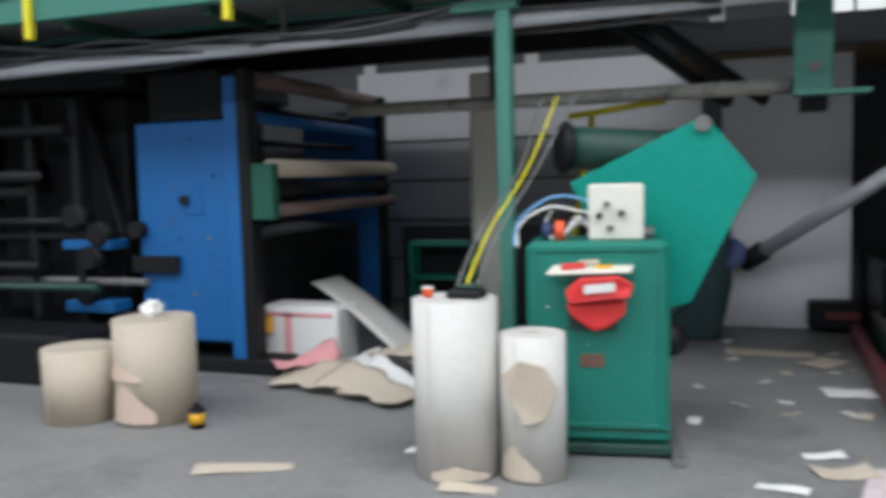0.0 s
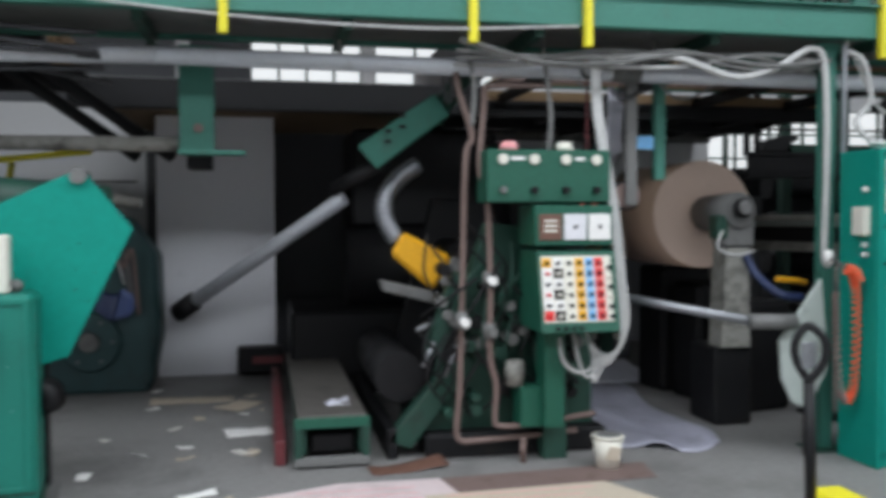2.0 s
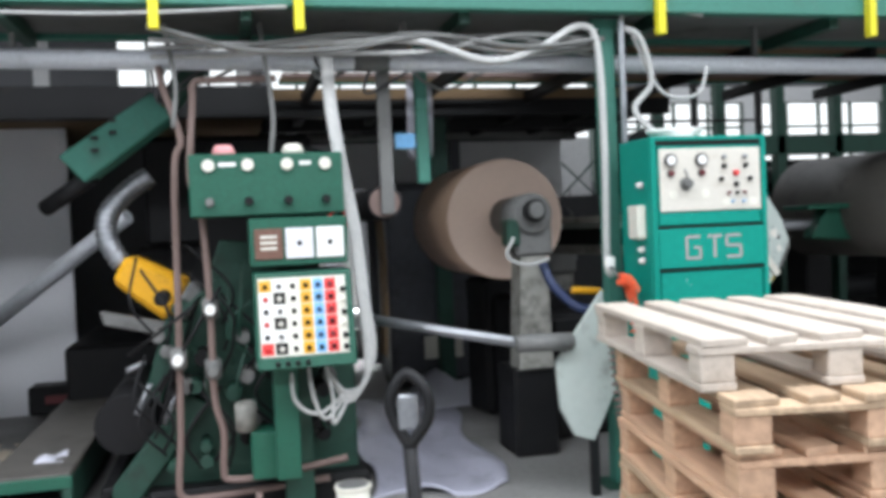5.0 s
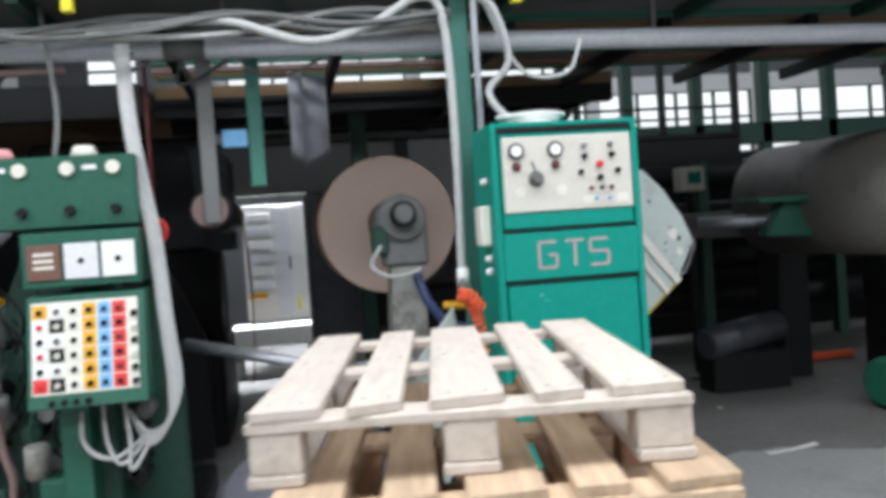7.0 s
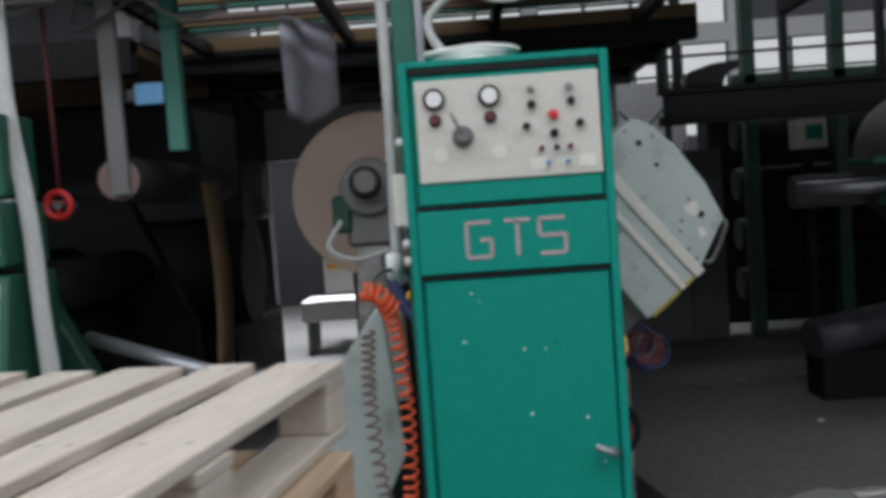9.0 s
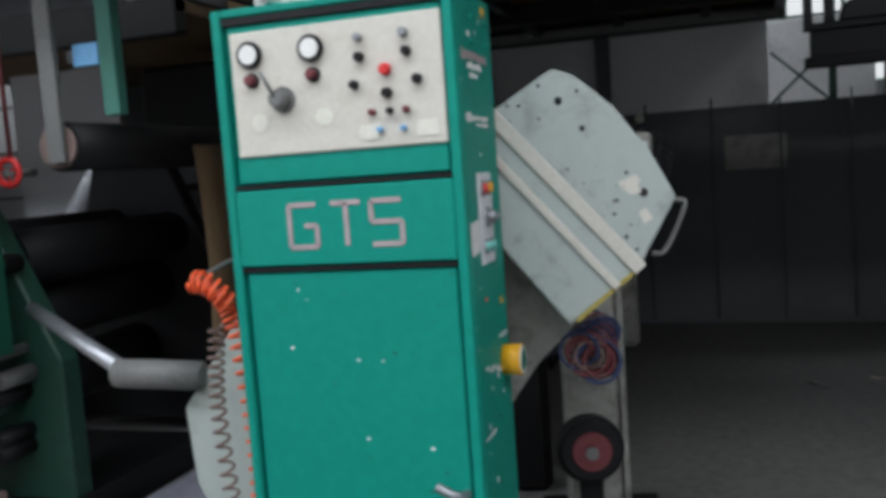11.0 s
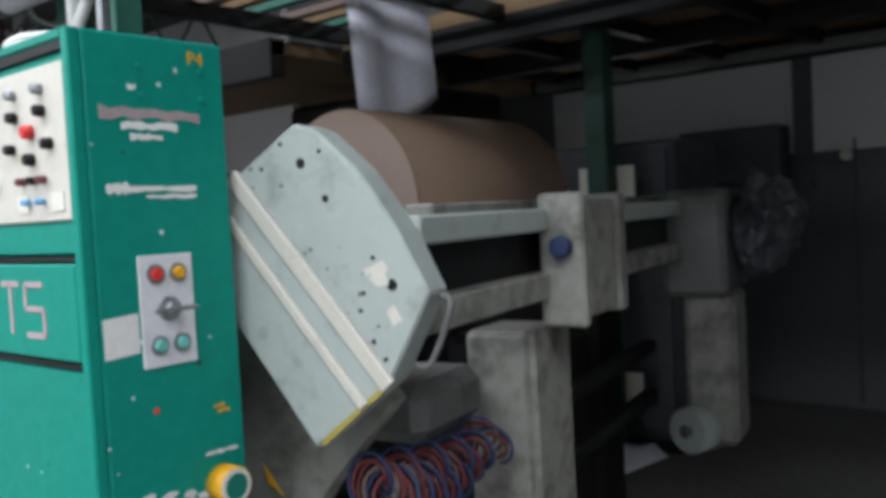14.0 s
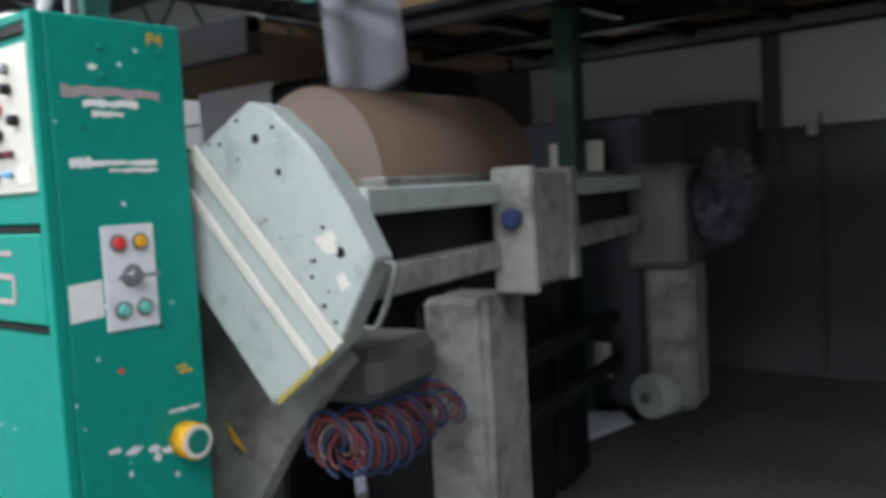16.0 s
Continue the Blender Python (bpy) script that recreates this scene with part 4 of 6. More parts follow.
for i, m in enumerate((MAROON, RUST, MAROON, DARKBLUE, MAROON, DARKBLUE)):
    o = 0.035 * (i % 3)
    part("hose", coil([(5.3 + o, 5.22 + o * 0.5, 0.92 - o * 0.6), (5.34, 5.5, 0.9 - o), (5.33 - o, 5.8, 0.87 + o * 0.4)], 0.036 + 0.007 * i, 6 + i % 3, 0.0055), m, hoses, world=True)
caster = thing("guide_wheel", "black rubber guide wheel with rusty hub on a stand", "wheel", (5.25, 5.78, 0))
part("tyre", cyl((5.27, 5.68, 0.43), (5.24, 5.76, 0.43), 0.13, 28, bev=0.02), BLACK, caster, world=True)
part("hub", cyl((5.274, 5.665, 0.43), (5.268, 5.685, 0.43), 0.075, 20, bev=0.004), MAROON, caster, "rusty red hub", world=True)
part("axle_cap", cyl((5.277, 5.65, 0.43), (5.272, 5.667, 0.43), 0.025, 12), DULL, caster, world=True)
part("bracket", box((5.2, 5.77, 0.02), (5.29, 5.81, 0.5), 0.006), BLACK, caster, world=True)
part("base_plate", box((5.12, 5.68, 0), (5.37, 5.88, 0.02), 0.003), BLACK, caster, world=True)
single("plastic_scrap", sheet(8, 8, lambda u, v: (3.7 + 0.7 * u + 0.15 * v, 7.6 + 0.95 * v, 0.02 + 0.3 * u * (1 - u) * 3 * v * (0.6 + 0.4 * math.sin(9 * u + 5 * v))), 0.004), CLOTH, "crumpled pale plastic scrap under the stand", "scrap")
wallnote = thing("wall_notice", "pale sheet of paper fixed to the wall", "notice", (6.1, 10.37, 1.33))
part("sheet", box((5.85, 10.372, 1.33), (6.35, 10.379, 1.62), 0), ARM_GREY, wallnote, world=True)
trunk = thing("cable_riser", "dark conduit riser on the bay wall", "conduit", (4.75, 10.3, 1.5))
part("riser", box((4.8, 10.3, 1.6), (4.92, 10.379, 2.62)), TARP, trunk, world=True)
part("box", box((4.0, 10.1, 1.5), (4.75, 10.37, 2.08), 0.01), TARP, trunk, world=True)
single("wall_lamp", cyl((5.15, 10.3, 1.83), (5.15, 10.378, 1.83), 0.04, 16, bev=0.01), OFFWHITE, "small round pale lamp on the bay wall", "lamp")
for i in range(4):
    xx = 5.2 + 0.55 * i
    single("conduit", cyl((xx, 10.36, 0.05), (xx, 10.36, 1.95), 0.008, 8), DADO, "thin conduit running up the bay wall", "conduit")

# ---- second roll stand with tarpaulin-grey reel ----
reel2 = thing("paper_reel", "dark dusty brown wrapped paper reel on the next stand", "paper reel", (8.0, 6.8, 1.0))
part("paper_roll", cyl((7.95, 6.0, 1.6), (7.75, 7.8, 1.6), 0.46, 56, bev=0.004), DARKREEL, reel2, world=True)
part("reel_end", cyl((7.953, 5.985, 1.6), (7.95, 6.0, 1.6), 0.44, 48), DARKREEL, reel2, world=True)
stand2 = thing("roll_stand", "dark steel roll stand with green brackets", "roll stand", (7.6, 7, 0))
part("beam", cyl((7.05, 8.2, 1.42), (9.8, 7.9, 1.42), 0.12, 20), DULL, stand2, world=True)
part("shaft", cyl((6.75, 7.3, 1.45), (7.35, 7.0, 1.45), 0.05, 16), STEEL, stand2, world=True)
for x, y in ((7.35, 6.9), (8.4, 6.2)):
    part("bracket", prism([(x - 0.25, y, 1.33), (x + 0.2, y, 1.3), (x + 0.35, y, 1.45), (x + 0.15, y, 1.62), (x - 0.1, y, 1.58)], (0.03, 0.18, 0), bev=0.01), PANEL_GREEN, stand2, "green cast bracket", world=True)
part("top_plate", box((7.0, 6.8, 1.58), (7.7, 7.15, 1.62)), PANEL_GREEN, stand2, world=True)
for x, y in ((8.0, 8.0), (9.0, 7.9)):
    part("leg", box((x - 0.15, y, 0.0), (x + 0.15, y + 0.35, 1.32), 0.02), BLACK, stand2, world=True)
part("drive", cyl((6.95, 7.7, 0.42), (7.75, 7.9, 0.5), 0.14, 20, bev=0.02), TARP, stand2, world=True)
part("drive_foot", box((7.0, 7.65, 0), (7.7, 7.95, 0.34), 0.01), BLACK, stand2, world=True)
part("motor", cyl((7.75, 6.55, 0.2), (8.4, 6.75, 0.2), 0.19, 24, bev=0.03), PANEL_GREEN, stand2, world=True)
part("motor_cap", cyl((7.85, 6.56, 0.2), (7.95, 6.6, 0.2), 0.195, 24, bev=0.01), AMBER, stand2, "yellow band round the motor", world=True)
part("motor_end", cyl((7.98, 6.61, 0.2), (8.1, 6.65, 0.2), 0.193, 24, bev=0.01), DARKBLUE, stand2, world=True)
single("orange_bar", box((7.6, 8.6, 0.02), (9.0, 8.68, 0.08), 0.006), ORANGE, "orange steel bar lying on the floor", "bar")
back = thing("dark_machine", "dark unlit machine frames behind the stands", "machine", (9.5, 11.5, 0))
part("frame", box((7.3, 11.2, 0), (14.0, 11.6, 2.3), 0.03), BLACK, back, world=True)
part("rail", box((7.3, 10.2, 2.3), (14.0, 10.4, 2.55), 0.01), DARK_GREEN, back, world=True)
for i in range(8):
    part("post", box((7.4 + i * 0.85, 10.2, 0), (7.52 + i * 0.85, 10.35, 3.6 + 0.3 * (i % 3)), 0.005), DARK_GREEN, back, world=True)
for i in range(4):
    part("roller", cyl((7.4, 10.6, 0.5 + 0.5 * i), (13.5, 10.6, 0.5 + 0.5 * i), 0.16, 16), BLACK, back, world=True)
part("lamp_box", box((7.25, 8.6, 1.75), (7.5, 8.75, 1.98), 0.01), OFFWHITE, back, world=True)
part("lamp_face", box((7.33, 8.585, 1.82), (7.46, 8.599, 1.93), 0.004), BRIGHT_GREEN, back, world=True)
part("lamp_stem", box((7.34, 8.65, 0), (7.4, 8.72, 1.75)), BLACK, back, world=True)


# ---- operator station with gauges and push buttons ----
stn = thing("operator_station", "green operator station with gauges, pipes and push buttons", "control panel", (2.4, 5.3, 0))
up = part("gauge_box", box((2.07, 5.09, 1.675), (2.87, 5.36, 2.0), 0.006), PANEL_GREEN, stn, "green gauge box", world=True)
for i, x in enumerate((2.17, 2.37, 2.575, 2.775)):
    g = part("gauge", cyl((x, 5.07, 1.94), (x, 5.09, 1.94), 0.032, 20, bev=0.002), OFFWHITE, up, "small cream gauge", world=True)
    part("valve_knob", cyl((x - 0.0, 5.05, 1.75), (x, 5.09, 1.75), 0.02, 12, 0.024), DULL if i == 0 else BLACK, up, world=True)
for x, w in ((2.22, 0.09), (2.64, 0.06)):
    part("label_plate", box((x, 5.087, 1.935), (x + w, 5.0895, 1.955), 0), WHITEPAPER, up, world=True)
for x in (2.25, 2.62):
    part("bell", cyl((x, 5.25, 2.0), (x, 5.25, 2.06), 0.07, 16, 0.045, bev=0.006), OFFWHITE if x > 2.4 else PINKPAPER, up, world=True)
mid = part("meter_box", box((2.36, 5.04, 1.405), (2.87, 5.4, 1.655), 0.006), PANEL_GREEN, stn, world=True)
for x, m in ((2.385, LEATHER), (2.545, PALE_GREY), (2.705, WHITEPAPER)):
    mt = part("meter", box((x, 5.028, 1.44), (x + 0.145, 5.0395, 1.6), 0.003), m, mid, "square meter plate", world=True)
    if m is LEATHER:
        for z in (1.49, 1.52, 1.55):
            part("text_bar", box((x + 0.03, 5.0255, z), (x + 0.115, 5.0278, z + 0.014), 0), OFFWHITE, mt, world=True)
    else:
        part("needle", cyl((x + 0.072, 5.02, 1.52), (x + 0.072, 5.028, 1.52), 0.013, 10), BLACK, mt, world=True)
fy0, fy1, fz0, fz1 = 4.93, 5.04, 0.875, 1.37


def face(u, w, out=0.0):
    """A place on the slanting button face: u across 0..1, w up 0..1."""
    return Vector((2.37 + 0.51 * u, fy0 + (fy1 - fy0) * w - out * 0.977, fz0 + (fz1 - fz0) * w - out * 0.217))


desk = part("button_box", prism([(2.37, fy0, fz0), (2.37, fy1, fz1), (2.37, 5.42, fz1), (2.37, 5.42, fz0)], (0.51, 0, 0), bev=0.005), PANEL_GREEN, stn, "slanting green push-button box", world=True)
part("arm", box((2.45, 5.12, 0.25), (2.58, 5.3, 0.87)), PANEL_GREEN, stn, world=True)
part("back_post", box((2.5, 5.3, 0), (2.66, 5.42, 1.67)), DARK_GREEN, stn, world=True)


def plate_on(u0, u1, w0, w1, m, out=0.002, name="colour_plate"):
    part(name, prism([face(u0, w0, 0.0), face(u1, w0, 0.0), face(u1, w1, 0.0), face(u0, w1, 0.0)], face(0, 0, out) - face(0, 0, 0), bev=0), m, desk, world=True)


plate_on(0.04, 0.93, 0.13, 0.94, OFFWHITE, 0.0015, "button_panel")
cols = ((0.05, 0.17, WHITEPAPER), (0.19, 0.31, BLACK), (0.33, 0.45, OFFWHITE), (0.465, 0.58, AMBER), (0.595, 0.70, SKYBLUE), (0.715, 0.83, RED))
rr = random.Random(11)
for ci, (u0, u1, m) in enumerate(cols):
    for j in range(6):
        w0 = 0.15 + j * 0.13
        mm = AMBER if ci == 0 and j > 4 else (RED if ci == 0 and j == 0 else m)
        if ci == 1 and j % 2:
            mm = WHITEPAPER
        plate_on(u0, u1, w0, w0 + 0.118, mm, 0.004)
        p = face((u0 + u1) / 2, w0 + 0.06, 0.004)
        q = face((u0 + u1) / 2, w0 + 0.06, 0.02)
        part("push_button", cyl(p, q, 0.0125, 10), (BLACK, DULL, BLACK, BLACK, DARKBLUE, MAROON)[ci] if j % 2 else (RED, OFFWHITE, BLACK, BLACK, BLACK, BLACK)[ci], desk, world=True)
for j in range(6):
    p, q = face(0.9, 0.2 + j * 0.12, 0.0), face(0.9, 0.2 + j * 0.12, 0.025)
    part("toggle", cyl(p, q, 0.014, 10), OFFWHITE if j in (2, 4) else BLACK, desk, world=True)
for j in range(4):
    p, q = face(0.2 + j * 0.1, 0.06, 0.0), face(0.2 + j * 0.1, 0.06, 0.015)
    part("socket", cyl(p, q, 0.014, 10), BLACK, desk, world=True)
for i in range(5):
    o = 0.012 * i
    pts = [(2.80 + o, 5.25, 2.66), (2.81 + o, 5.22, 2.3), (2.84 + o, 5.18, 2.0), (2.9 + o, 5.15, 1.6), (2.93 + o, 5.12, 1.2), (2.95 + o, 5.1, 0.9), (2.93 - o * 0.5, 5.1, 0.74 - o), (2.83, 5.12, 0.7 - o), (2.75, 5.16, 0.8)]
    single("cable", tube(pts, 0.0125, 7), CABLE, "pale cable in the bundle beside the station", "cable", "station cables")
for i in range(3):
    pts = [(2.55 + 0.09 * i, 5.15, 0.88), (2.56 + 0.1 * i, 5.08, 0.68), (2.68 + 0.04 * i, 5.08, 0.6 - 0.03 * i), (2.82 + 0.02 * i, 5.12, 0.68)]
    single("cable", tube(pts, 0.011, 6), CABLE, "pale cable looping under the button box", "cable", "station cables")
for x, z in ((2.5, 2.05), (2.0, 2.2)):
    single("cable", tube([(x, 5.2, z - 0.05), (x + 0.02, 5.22, z + 0.2), (x - 0.03, 5.25, 2.72)], 0.014, 6), DULL, "grey cable dropping to the gauge box", "cable", "station cables")

# rusty steam pipes in front of the station
steam = thing("steam_pipes", "rusty bent steam pipes with valves", "pipe", (2.1, 5.34, 0))
part("pipe", tube([(1.93, 5.35, 2.5), (1.95, 5.34, 2.38), (2.03, 5.32, 2.1), (1.99, 5.33, 1.95), (1.97, 5.34, 1.2), (1.95, 5.34, 0.5), (1.93, 5.34, 0.25), (1.95, 5.34, 0.15), (2.1, 5.34, 0.14), (2.75, 5.36, 0.17)], 0.02, 10), RUST, steam, world=True)
part("pipe", tube([(2.55, 5.3, 2.43), (2.2, 5.3, 2.42), (2.11, 5.29, 2.4), (2.1, 5.29, 2.3), (2.07, 5.28, 1.9), (2.12, 5.28, 1.7), (2.14, 5.29, 1.2), (2.14, 5.29, 0.7), (2.18, 5.29, 0.5), (2.17, 5.29, 0.3), (2.2, 5.29, 0.24), (2.4, 5.29, 0.24), (2.85, 5.3, 0.29)], 0.02, 10), RUST, steam, world=True)
for x, z in ((1.96, 0.92), (2.14, 1.18), (2.14, 0.85)):
    part("valve", cyl((x, 5.31, z - 0.06), (x, 5.31, z + 0.06), 0.045, 12, bev=0.01), DULL, steam, world=True)
    part("valve_cap", cyl((x, 5.31, z + 0.0), (x, 5.2, z + 0.0), 0.028, 12), WHITEPAPER if z > 0.9 else DULL, steam, world=True)
part("standpipe", cyl((2.35, 5.26, 0.0), (2.35, 5.26, 0.16), 0.02, 10), RUST, steam, world=True)
for p, q in (((1.85, 5.3, 0.75), (2.2, 5.25, 1.3)), ((1.7, 5.35, 0.95), (2.05, 5.25, 1.2))):
    part("link_rod", cyl(p, q, 0.01, 8), BLACK, steam, world=True)

# machine body behind the station: dark green castings, drum, yellow coupling
press = thing("single_facer", "dark green oily machine with castings and yellow coupling", "machine", (2.0, 5.9, 0))
part("base", box((1.75, 5.45, 0), (3.0, 6.6, 0.16), 0.02), BLACK, press, world=True)
part("side_frame", prism([(1.7, 5.6, 0.1), (2.95, 5.6, 0.1), (2.95, 5.6, 0.8), (2.6, 5.6, 1.5), (2.2, 5.6, 1.55), (2.0, 5.6, 1.0)], (0, 0.12, 0), bev=0.01), DARK_GREEN, press, world=True)
part("side_frame", prism([(1.7, 7.0, 0.1), (2.95, 7.0, 0.1), (2.95, 7.0, 0.9), (2.6, 7.0, 1.7), (2.1, 7.0, 1.75), (1.9, 7.0, 1.0)], (0, 0.12, 0), bev=0.01), BLACK, press, world=True)
part("strut", prism([(1.5, 5.5, 0.12), (1.66, 5.5, 0.06), (2.1, 5.5, 0.62), (1.98, 5.5, 0.7)], (0, 0.14, 0), bev=0.01), DARK_GREEN, press, "dark green slanting strut", world=True)
part("strut", prism([(1.75, 5.45, 0.7), (1.85, 5.45, 0.66), (2.02, 5.45, 1.1), (1.9, 5.45, 1.14)], (0, 0.12, 0), bev=0.01), DARK_GREEN, press, world=True)
part("arm_lever", prism([(1.5, 5.8, 1.16), (1.52, 5.8, 1.08), (1.9, 5.8, 0.98), (1.92, 5.8, 1.06)], (0, 0.1, 0), bev=0.01), DULL, press, world=True)
for x, z, r in ((2.3, 0.55, 0.16), (2.45, 0.95, 0.15), (2.2, 1.3, 0.12), (2.6, 1.25, 0.13), (1.62, 0.5, 0.17)):
    part("roller", cyl((x, 5.72, z), (x, 7.0, z), r, 24), BLACK, press, world=True)
part("green_tank", box((2.32, 5.2, 0.24), (2.52, 5.4, 0.5), 0.01), PANEL_GREEN, press, world=True)
part("pump", cyl((2.3, 5.28, 0.5), (2.3, 5.28, 0.66), 0.06, 14, bev=0.01), ARM_GREY, press, "dull cream pump housing", world=True)
for i in range(40):
    rr = random.Random(100 + i)
    x, z = 1.85 + rr.random() * 0.95, 0.2 + rr.random() * 1.2
    part("fitting", cyl((x, 5.4, z), (x, 5.62, z), 0.02 + 0.03 * rr.random(), 10, bev=0.004), (DULL, BLACK, DARK_GREEN)[i % 3], press, world=True)
for i in range(30):
    rr = random.Random(200 + i)
    x, z = 1.8 + rr.random() * 1.0, 0.2 + rr.random() * 0.9
    part("hose", tube([(x, 5.42, z), (x + rr.uniform(-.15, .15), 5.35, z + 0.2), (x + rr.uniform(-.2, .2), 5.42, z + 0.45)], 0.009, 6), (BLACK, BLACK, DARK_GREEN)[i % 3], press, world=True)
for x, z, x2, z2 in ((1.68, 0.86, 1.78, 0.9), (1.72, 0.62, 1.8, 0.78), (1.86, 0.55, 1.95, 0.75)):
    part("chrome_rod", cyl((x, 5.4, z), (x2, 5.42, z2), 0.016, 10), STEEL, press, world=True)
cp_ = part("coupling", prism([(1.57, 5.8, 1.33), (1.66, 5.8, 1.49), (2.0, 5.8, 1.31), (1.87, 5.8, 1.07)], (0.03, 0.22, 0), bev=0.03), AMBER, press, "yellow guard over the coupling", world=True)
part("coupling_end", prism([(1.9, 5.78, 1.13), (2.02, 5.78, 1.32), (2.09, 5.78, 1.25), (1.98, 5.78, 1.07)], (0.02, 0.2, 0), bev=0.02), DULL, cp_, world=True)
hose_pts = [(1.63, 5.9, 1.42), (1.55, 5.92, 1.58), (1.56, 5.95, 1.73), (1.66, 6.0, 1.86), (1.8, 6.02, 1.96)]
part("flex_duct", tube(hose_pts, 0.06, 14, steps=6), STEEL, press, "silver flexible duct", world=True)
line = spline(hose_pts, 4)
for i in range(1, len(line) - 1):
    d = (line[i + 1] - line[i - 1]).normalized()
    part("duct_ring", cyl(line[i] - d * 0.006, line[i] + d * 0.006, 0.066, 14), STEEL, press, world=True)
part("feed_pipe", cyl((-0.05, 8.75, 0.71), (1.45, 7.93, 1.775), 0.07, 20, bev=0.01), GALV, press, "long slanting steel suction pipe", world=True)
part("feed_tip", cyl((-0.13, 8.79, 0.655), (0.06, 8.69, 0.79), 0.095, 20, bev=0.01), BLACK, press, world=True)
mb = part("motor_box", prism([(1.34, 5.68, 2.06), (1.47, 5.72, 1.91), (1.97, 5.72, 2.28), (1.86, 5.68, 2.42)], (0.02, 0.18, 0.0), bev=0.01), BEAM_GREEN, press, "worn green slanting steel box", world=True)
for i in range(4):
    part("slot", box((1.52 + 0.1 * (i // 2), 5.672, 2.08 + 0.1 * (i // 2) + 0.07 * (i % 2)), (1.56 + 0.1 * (i // 2), 5.69, 2.1 + 0.1 * (i // 2) + 0.07 * (i % 2)), 0), BLACK, mb, world=True)
part("box_arm", cyl((1.5, 5.8, 1.95), (1.2, 6.0, 1.78), 0.05, 12), BLACK, press, world=True)
part("box_arm", cyl((1.93, 5.8, 2.35), (2.15, 5.8, 2.62), 0.07, 10), DARK_GREEN, press, world=True)
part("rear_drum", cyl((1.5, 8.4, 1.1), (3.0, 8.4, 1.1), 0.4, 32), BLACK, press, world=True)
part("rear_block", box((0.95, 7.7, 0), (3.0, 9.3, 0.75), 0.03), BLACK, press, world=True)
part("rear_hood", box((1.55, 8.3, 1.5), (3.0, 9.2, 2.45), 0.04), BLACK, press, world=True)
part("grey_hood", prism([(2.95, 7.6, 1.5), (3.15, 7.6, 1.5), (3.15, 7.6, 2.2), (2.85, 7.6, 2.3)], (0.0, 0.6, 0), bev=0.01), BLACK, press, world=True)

bar = thing("reel_bar", "steel lever bar with grey curved guard plate", "bar", (3.9, 4.8, 0.3))
part("bar", cyl((3.0, 5.42, 1.06), (3.85, 4.93, 0.9), 0.03, 14), STEEL, bar, world=True)
part("joint", cyl((3.76, 4.95, 0.91), (4.1, 4.96, 0.9), 0.05, 14, bev=0.01), DULL, bar, world=True)
part("guard", prism([(4.0, 4.98, 0.78), (4.3, 4.98, 1.18), (4.36, 4.98, 0.6), (4.22, 4.98, 0.32), (4.1, 4.98, 0.36), (4.02, 4.98, 0.52)], (0, 0.03, 0), bev=0.006), PLATE_GREY, bar, "grey guard plate", world=True)
part("guard_stay", box((4.2, 4.99, 0.0), (4.25, 5.03, 0.5)), BLACK, bar, world=True)
red = thing("air_hose", "orange-red coiled air hose hanging by the green post", "hose", (4.3, 4.8, 0.35))
part("coil", coil([(4.33, 4.72, 1.22), (4.37, 4.74, 1.1), (4.39, 4.76, 0.8), (4.38, 4.77, 0.5), (4.34, 4.78, 0.4)], 0.024, 30, 0.006), ORANGE, red, world=True)
part("worn_coil", coil([(4.34, 4.78, 0.4), (4.29, 4.78, 0.5), (4.26, 4.78, 0.85), (4.27, 4.8, 1.1)], 0.022, 26, 0.0055), RUST, red, "dirty faded coil of the hose", world=True)
part("knot", coil([(4.27, 4.7, 1.25), (4.32, 4.7, 1.24), (4.37, 4.72, 1.18)], 0.03, 6, 0.006), ORANGE, red, world=True)
part("hook", tube([(4.4, 5.12, 1.28), (4.33, 4.9, 1.3), (4.28, 4.72, 1.26)], 0.008), DULL, red, world=True)
part("nozzle", cyl((4.36, 5.0, 1.26), (4.36, 5.0, 1.36), 0.03, 12, bev=0.006), WHITEPAPER, red, world=True)
bk = thing("bucket", "dirty white plastic bucket on the floor", "bucket", (2.84, 5.04, 0))
part("body", cyl((0, 0, 0), (0, 0, 0.2), 0.075, 24, 0.095), OFFWHITE, bk)
part("rim", cyl((0, 0, 0.19), (0, 0, 0.21), 0.1, 24, bev=0.003), OFFWHITE, bk)
part("content", cyl((0, 0, 0.2102), (0, 0, 0.213), 0.085, 20), DULL, bk)
part("stain", prism([(-0.05, -0.092, 0.08), (0.03, -0.094, 0.06), (0.05, -0.092, 0.14), (-0.02, -0.096, 0.16)], (0, 0.006, 0), bev=0), BEIGE, bk)

# ---- low conveyor truck and grey panel behind ----
tr = thing("rail_truck", "low green rail truck with dusty dark deck", "rail truck", (1.1, 6.7, 0))
part("deck", box((0.92, 5.42, 0.29), (1.36, 8.1, 0.33), 0.008), DARKREEL, tr, "dusty dark deck", world=True)
for x in (0.93, 1.31):
    part("side", box((x, 5.42, 0.08), (x + 0.045, 8.1, 0.288), 0.005), DARK_GREEN, tr, world=True)
part("front_frame", box((0.9, 5.39, 0.255), (1.375, 5.419, 0.32)), PANEL_GREEN, tr, "green front edge", world=True)
for x in (0.9, 1.33):
    part("front_post", box((x, 5.39, 0.04), (x + 0.045, 5.419, 0.254)), DARK_GREEN, tr, world=True)
part("front_sill", box((0.9, 5.37, 0.02), (1.375, 5.44, 0.07)), DULL, tr, world=True)
part("inner_box", box((1.0, 5.5, 0.07), (1.29, 6.2, 0.2), 0.02), BLACK, tr, world=True)
